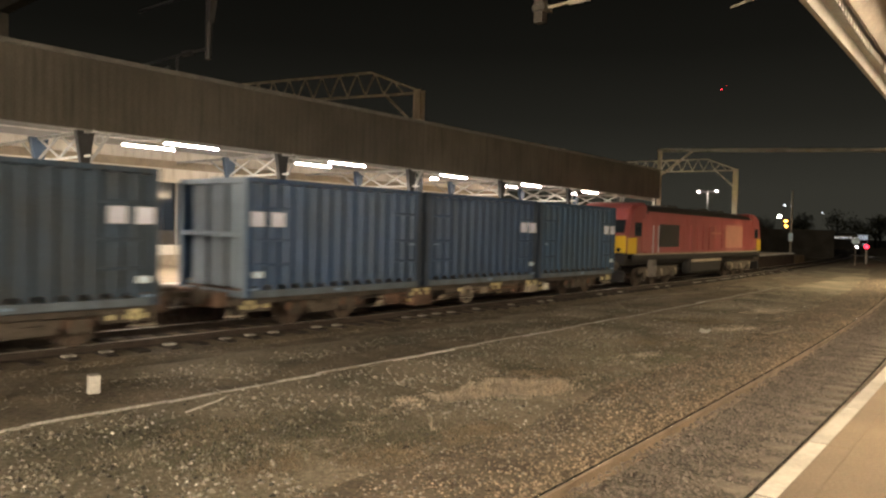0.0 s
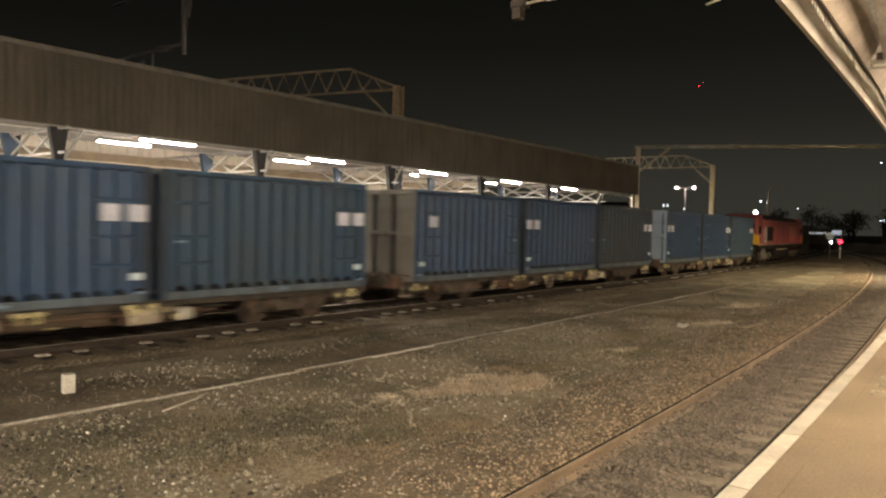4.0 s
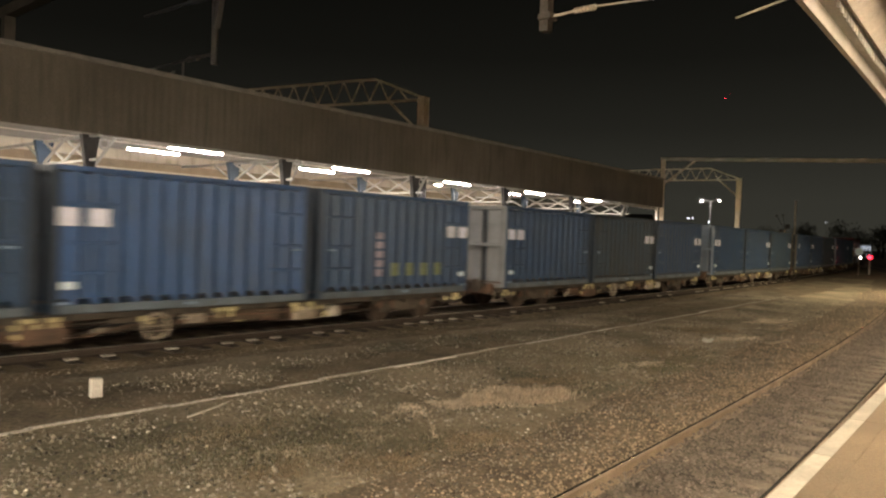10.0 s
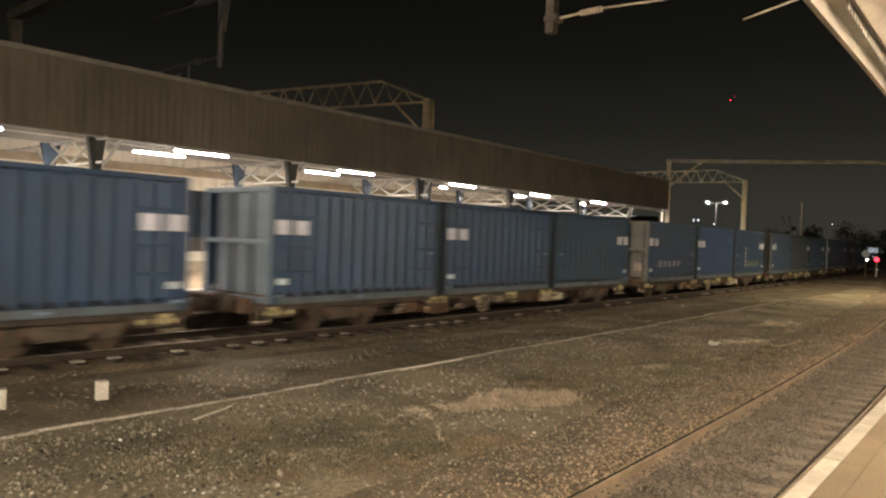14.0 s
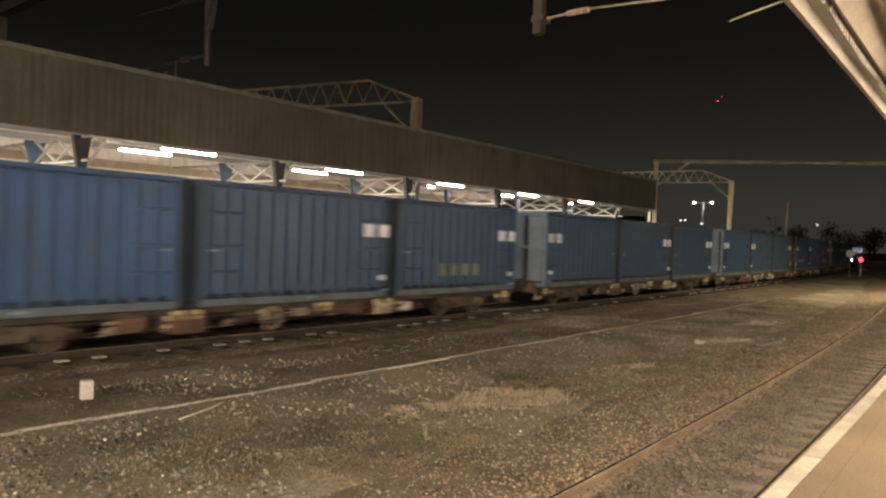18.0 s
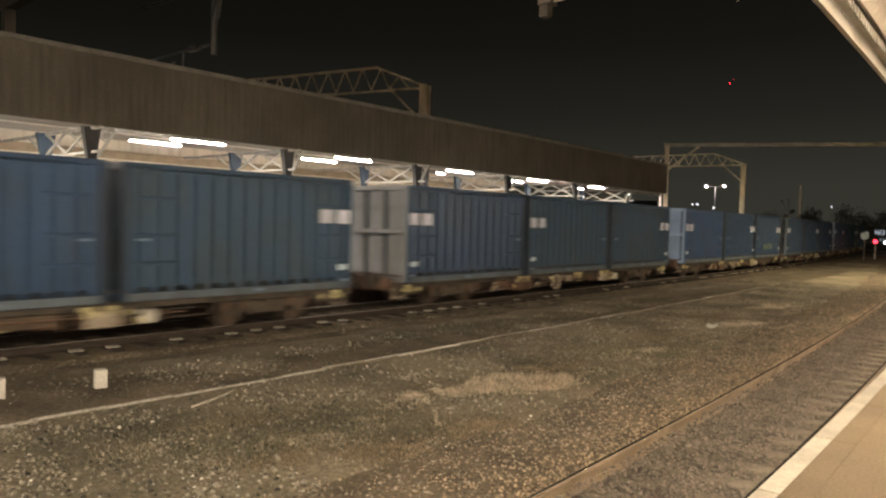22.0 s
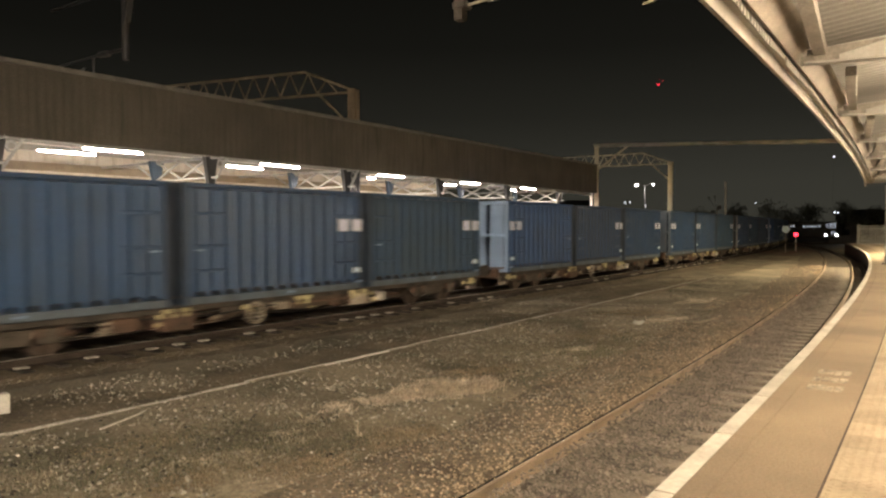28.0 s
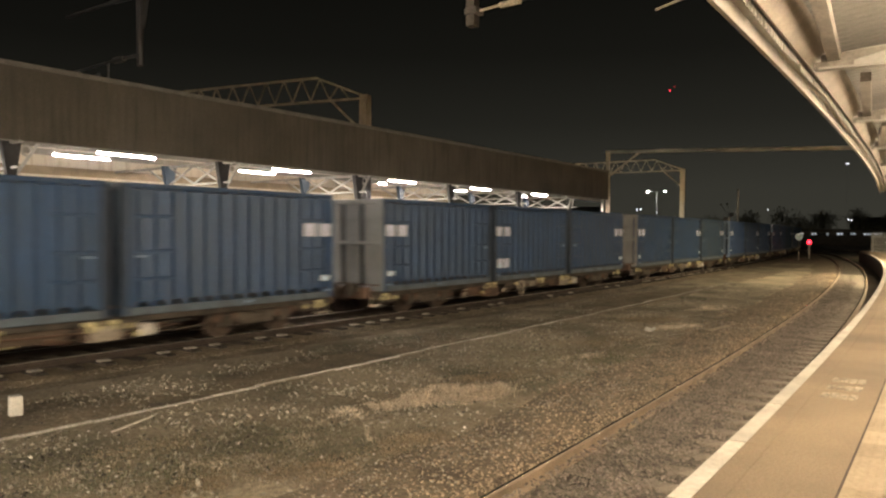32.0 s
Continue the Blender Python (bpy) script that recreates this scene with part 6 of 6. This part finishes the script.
def build_passenger_car():
    c = thing("passenger_train", "distant passenger train with lit windows and headlamps", "train")
    part("body", Shape().box((-20, 0, 2.2), (40, 2.7, 2.6)), M_OLD, c, "dark train body", 0.2)
    r = random.Random(77)
    for k in range(12):
        x0 = -3.4 - 3.6 * k
        glass = part("window", Shape().box((x0, -1.355, 2.75), (2.6, 0.03, 0.44)), M_DARKGLASS, c, "long carriage window")
        for j in range(6):
            if r.random() < 0.82:
                part("pane", Shape().box((x0 - 1.05 + 0.42 * j + r.uniform(-0.03, 0.03), -1.38, 2.75 + r.uniform(-0.03, 0.03)), (r.uniform(0.22, 0.36), 0.02, r.uniform(0.24, 0.36))), G_WINDOW if r.random() < 0.6 else G_WINDOWDIM, glass, "lit pane")
    cabm = part("cab", Shape().box((-1.0, 0, 2.3), (2.1, 2.6, 2.3)), M_LOCOGREY, c, "grey cab front", 0.2)
    part("windscreen", Shape().box((-0.75, -1.33, 2.85), (1.3, 0.04, 0.75)), G_WINDOW, cabm, "lit cab window")
    part("marker_panel", Shape().box((-0.4, -1.33, 1.75), (0.6, 0.04, 0.4)), G_WINDOW, cabm)
    part("underframe", Shape().box((-20, 0, 0.6), (38, 2.2, 0.7)), M_LOCOBLACK, c)
    for x in (-1.5, -0.0):
        part("headlamp", Shape().rod((x + 0.05, -1.30, 1.35), (x + 0.05, -1.42, 1.35), 0.15, 12), G_HEADLAMP, c, "bright white headlamp")
    return c


passenger = build_passenger_car()


def build_far_wall():
    w = thing("boundary_wall", "long dark brick retaining wall beyond the tracks", "wall", kind="structure")
    a, b = Vector((0.400, 1.01, 0)).normalized() * 112, Vector((0.530, 1.01, 0)).normalized() * 112
    part("wall_face", Shape().bar((a.x, a.y, 1.6), (b.x, b.y, 1.6), 1.0, 3.8), M_FARBRICK, w, "dark brick wall")
    part("coping", Shape().bar((a.x, a.y, 3.55), (b.x, b.y, 3.55), 1.2, 0.15), M_FARBRICK, w)
    q = Shape()
    a, b = Vector((0.53, 1.01, 0)).normalized() * 135, Vector((0.90, 1.01, 0)).normalized() * 135
    q.bar((a.x, a.y, 0.4), (b.x, b.y, 0.4), 0.6, 1.6)
    part("low_wall", q, M_FARBRICK, w, "low dark wall")


build_far_wall()


def build_building(x, y, turn, wide, deep, high, storeys, bays, lit, label, seed):
    r = random.Random(seed)
    b = thing("building", label, "building")
    b.matrix_basis = pose(x, y, -0.3, 0, 0, turn)
    part("wall", Shape().box((0, deep / 2, high / 2), (wide, deep, high)), M_FARBRICK, b, "dark brick walls")
    part("roof", Shape().add([(-wide / 2 - 0.3, -0.3, high), (wide / 2 + 0.3, -0.3, high), (wide / 2 + 0.3, deep + 0.3, high), (-wide / 2 - 0.3, deep + 0.3, high), (-wide / 2, deep / 2, high + 2.2), (wide / 2, deep / 2, high + 2.2)],
                             [(0, 1, 5, 4), (2, 3, 4, 5), (1, 2, 5), (3, 0, 4), (3, 2, 1, 0)]), M_ROOF, b, "dark pitched roof")
    for i in range(storeys):
        for j in range(bays):
            px = -wide / 2 + wide * (j + 0.5) / bays
            pz = 1.7 + i * (high - 1) / storeys
            w = part("window", Shape().box((px, -0.04, pz), (1.3, 0.10, 1.4)), M_COLDARK, b)
            part("pane", Shape().box((px, -0.10, pz), (1.1, 0.04, 1.2)), G_DIM if r.random() < lit else M_DARKGLASS, w)
    return b


build_building(98, 128, -36, 30, 12, 4.2, 1, 9, 0.12, "dark brick building with a few dim windows", 3)
build_building(20, 150, -10, 40, 12, 6.5, 2, 10, 0.08, "long dark building beyond the station", 7)


def build_tree(name, x, y, h, seed):
    r = random.Random(seed)
    t = thing(name, "dark leafy tree against the night sky", "tree", "distant trees")
    t.matrix_basis = pose(x, y, -0.3)
    tr = Shape().rod((0, 0, 0), (0.2, 0, h * 0.5), h * 0.035, 8, h * 0.02)
    for k in range(6):
        a = k * 1.05 + r.uniform(0, 0.5)
        tr.rod((0.1, 0, h * (0.3 + 0.03 * k)), (math.cos(a) * h * 0.26, math.sin(a) * h * 0.26, h * r.uniform(0.6, 0.8)), h * 0.014, 6, h * 0.006)
    part("trunk", tr, M_BARK, t)
    n = 520
    rs = np.random.RandomState(seed)
    v = rs.normal(0, 1, (n, 3))
    v /= np.linalg.norm(v, axis=1)[:, None]
    lob = np.array([[r.uniform(-0.2, 0.2), r.uniform(-0.2, 0.2), r.uniform(0.48, 0.8)] for _ in range(9)])
    k = rs.randint(0, 9, n)
    pts = (lob[k] + v * rs.uniform(0.05, 0.22, (n, 1)) * np.array([1, 1, 0.8])) * h
    ob = cloud_mesh("crown", pts, rs.uniform(0.012, 0.030, n) * h, M_DARK, 0.6, seed)
    ob.parent = t
    return t


for i, (x, y, h) in enumerate(((66, 118, 7.5), (73, 126, 8.5), (82, 122, 6.5), (66, 138, 8), (54, 128, 6), (40, 150, 6), (30, 142, 5.5), (92, 122, 8), (48, 140, 6.5), (58, 136, 8.5), (63, 132, 9.0), (69, 131, 9.5), (75, 128, 9.0), (79, 124, 9.0), (84, 121, 8.5), (88, 119, 8.5), (53, 138, 7.5))):
    build_tree("tree", x, y, h * 0.9, 20 + i)


def build_fence():
    f = thing("palisade_fence", "pale palisade fence across the platform end", "fence")
    m = along(NEAR, 66, 2.2, PZ)
    f.matrix_basis = m
    me = Shape().box((0, 0, 0.9), (0.03, 0.075, 1.8)).mesh("pale", 0.006)
    for i in range(36):
        part("pale", me, M_FENCE, f, at=pose(0, -i * 0.16, 0))
    for z in (0.35, 1.45):
        part("rail", Shape().box((0.04, -2.8, z), (0.05, 5.8, 0.06)), M_FENCE, f)
    for i in range(3):
        part("post", Shape().box((0.09, -0.1 - i * 2.7, 0.95), (0.09, 0.09, 1.9)), M_FENCE, f)
    return f


build_fence()


def build_signpost():
    s = thing("signpost", "tall thin dark post with a small pale sign", "post")
    s.matrix_basis = along(FAR, 84, -3.2)
    part("pole", Shape().rod((0, 0, 0), (0, 0, 7.6), 0.10, 8), M_GALV, s)
    part("sign", Shape().box((-0.12, 0, 2.5), (0.04, 0.45, 0.9)), M_LABEL, s, "small pale sign")


build_signpost()


# ---- everything that moves ----
def motions():
    times = [0.4 * k for k in range(81)]
    flips = {0: Matrix(), 180: Matrix.Rotation(math.pi, 4, "Z")}
    base = {}
    for i in range(14):
        base[i] = [on_rails(train_way(t) - i * GAP + 9.22, 6.75) for t in times]
        walk(WAGONS[i], list(zip(times, base[i])))
    for bx, i, dx, flip in BOXES:
        m = Matrix.Translation((dx, 0, 0)) @ flips[flip]
        walk(bx, [(t, b @ m) for t, b in zip(times, base[i])])
    walk(loco, [(t, on_rails(train_way(t) + 30.72, 6.6)) for t in times])
    # wheels: less than 90 degrees from row to row
    spin, t = [], 0.0
    while t < 32.0:
        spin.append(t)
        t += 1 / 15
    spin.append(32.0)
    rolled = [(t, (train_way(t) - train_way(0)) / 0.42) for t in spin]
    for v in WAGONS + [loco]:
        for bogie in v.children:
            for w in bogie.children:
                if w.name.startswith("wheelset"):
                    p = w.matrix_basis.translation.copy()
                    walk(w, [(t, Matrix.Translation(p) @ Matrix.Rotation(a, 4, "Y")) for t, a in rolled])
    # the lamps on the mast turn away between 7.0 and 8.0 s
    m = beacon.matrix_basis.copy()
    walk(beacon, [(t, m @ Matrix.Rotation(radians(a), 4, "Z")) for t, a in ((0, -24), (6.9, -24), (7.4, 50), (8.0, 110), (8.6, 150), (32, 150))])
    # the distant passenger train pulls away to the right
    a = Vector((0.549, 1.0, 0)).normalized() * 128
    d = Vector((1.0, -0.52, 0)).normalized()
    run = ((0, 2.1), (17, 2.1), (19, 2.25), (21, 2.8), (23, 3.5), (25, 4.5), (27.5, 6.6), (28.5, 8.3), (29.5, 9.9), (31, 12.3), (32, 13.9))
    walk(passenger, [(t, Matrix.Translation(a + d * s + Vector((0, 0, -0.1))) @ Matrix.Rotation(math.atan2(d.y, d.x), 4, "Z")) for t, s in run])


motions()
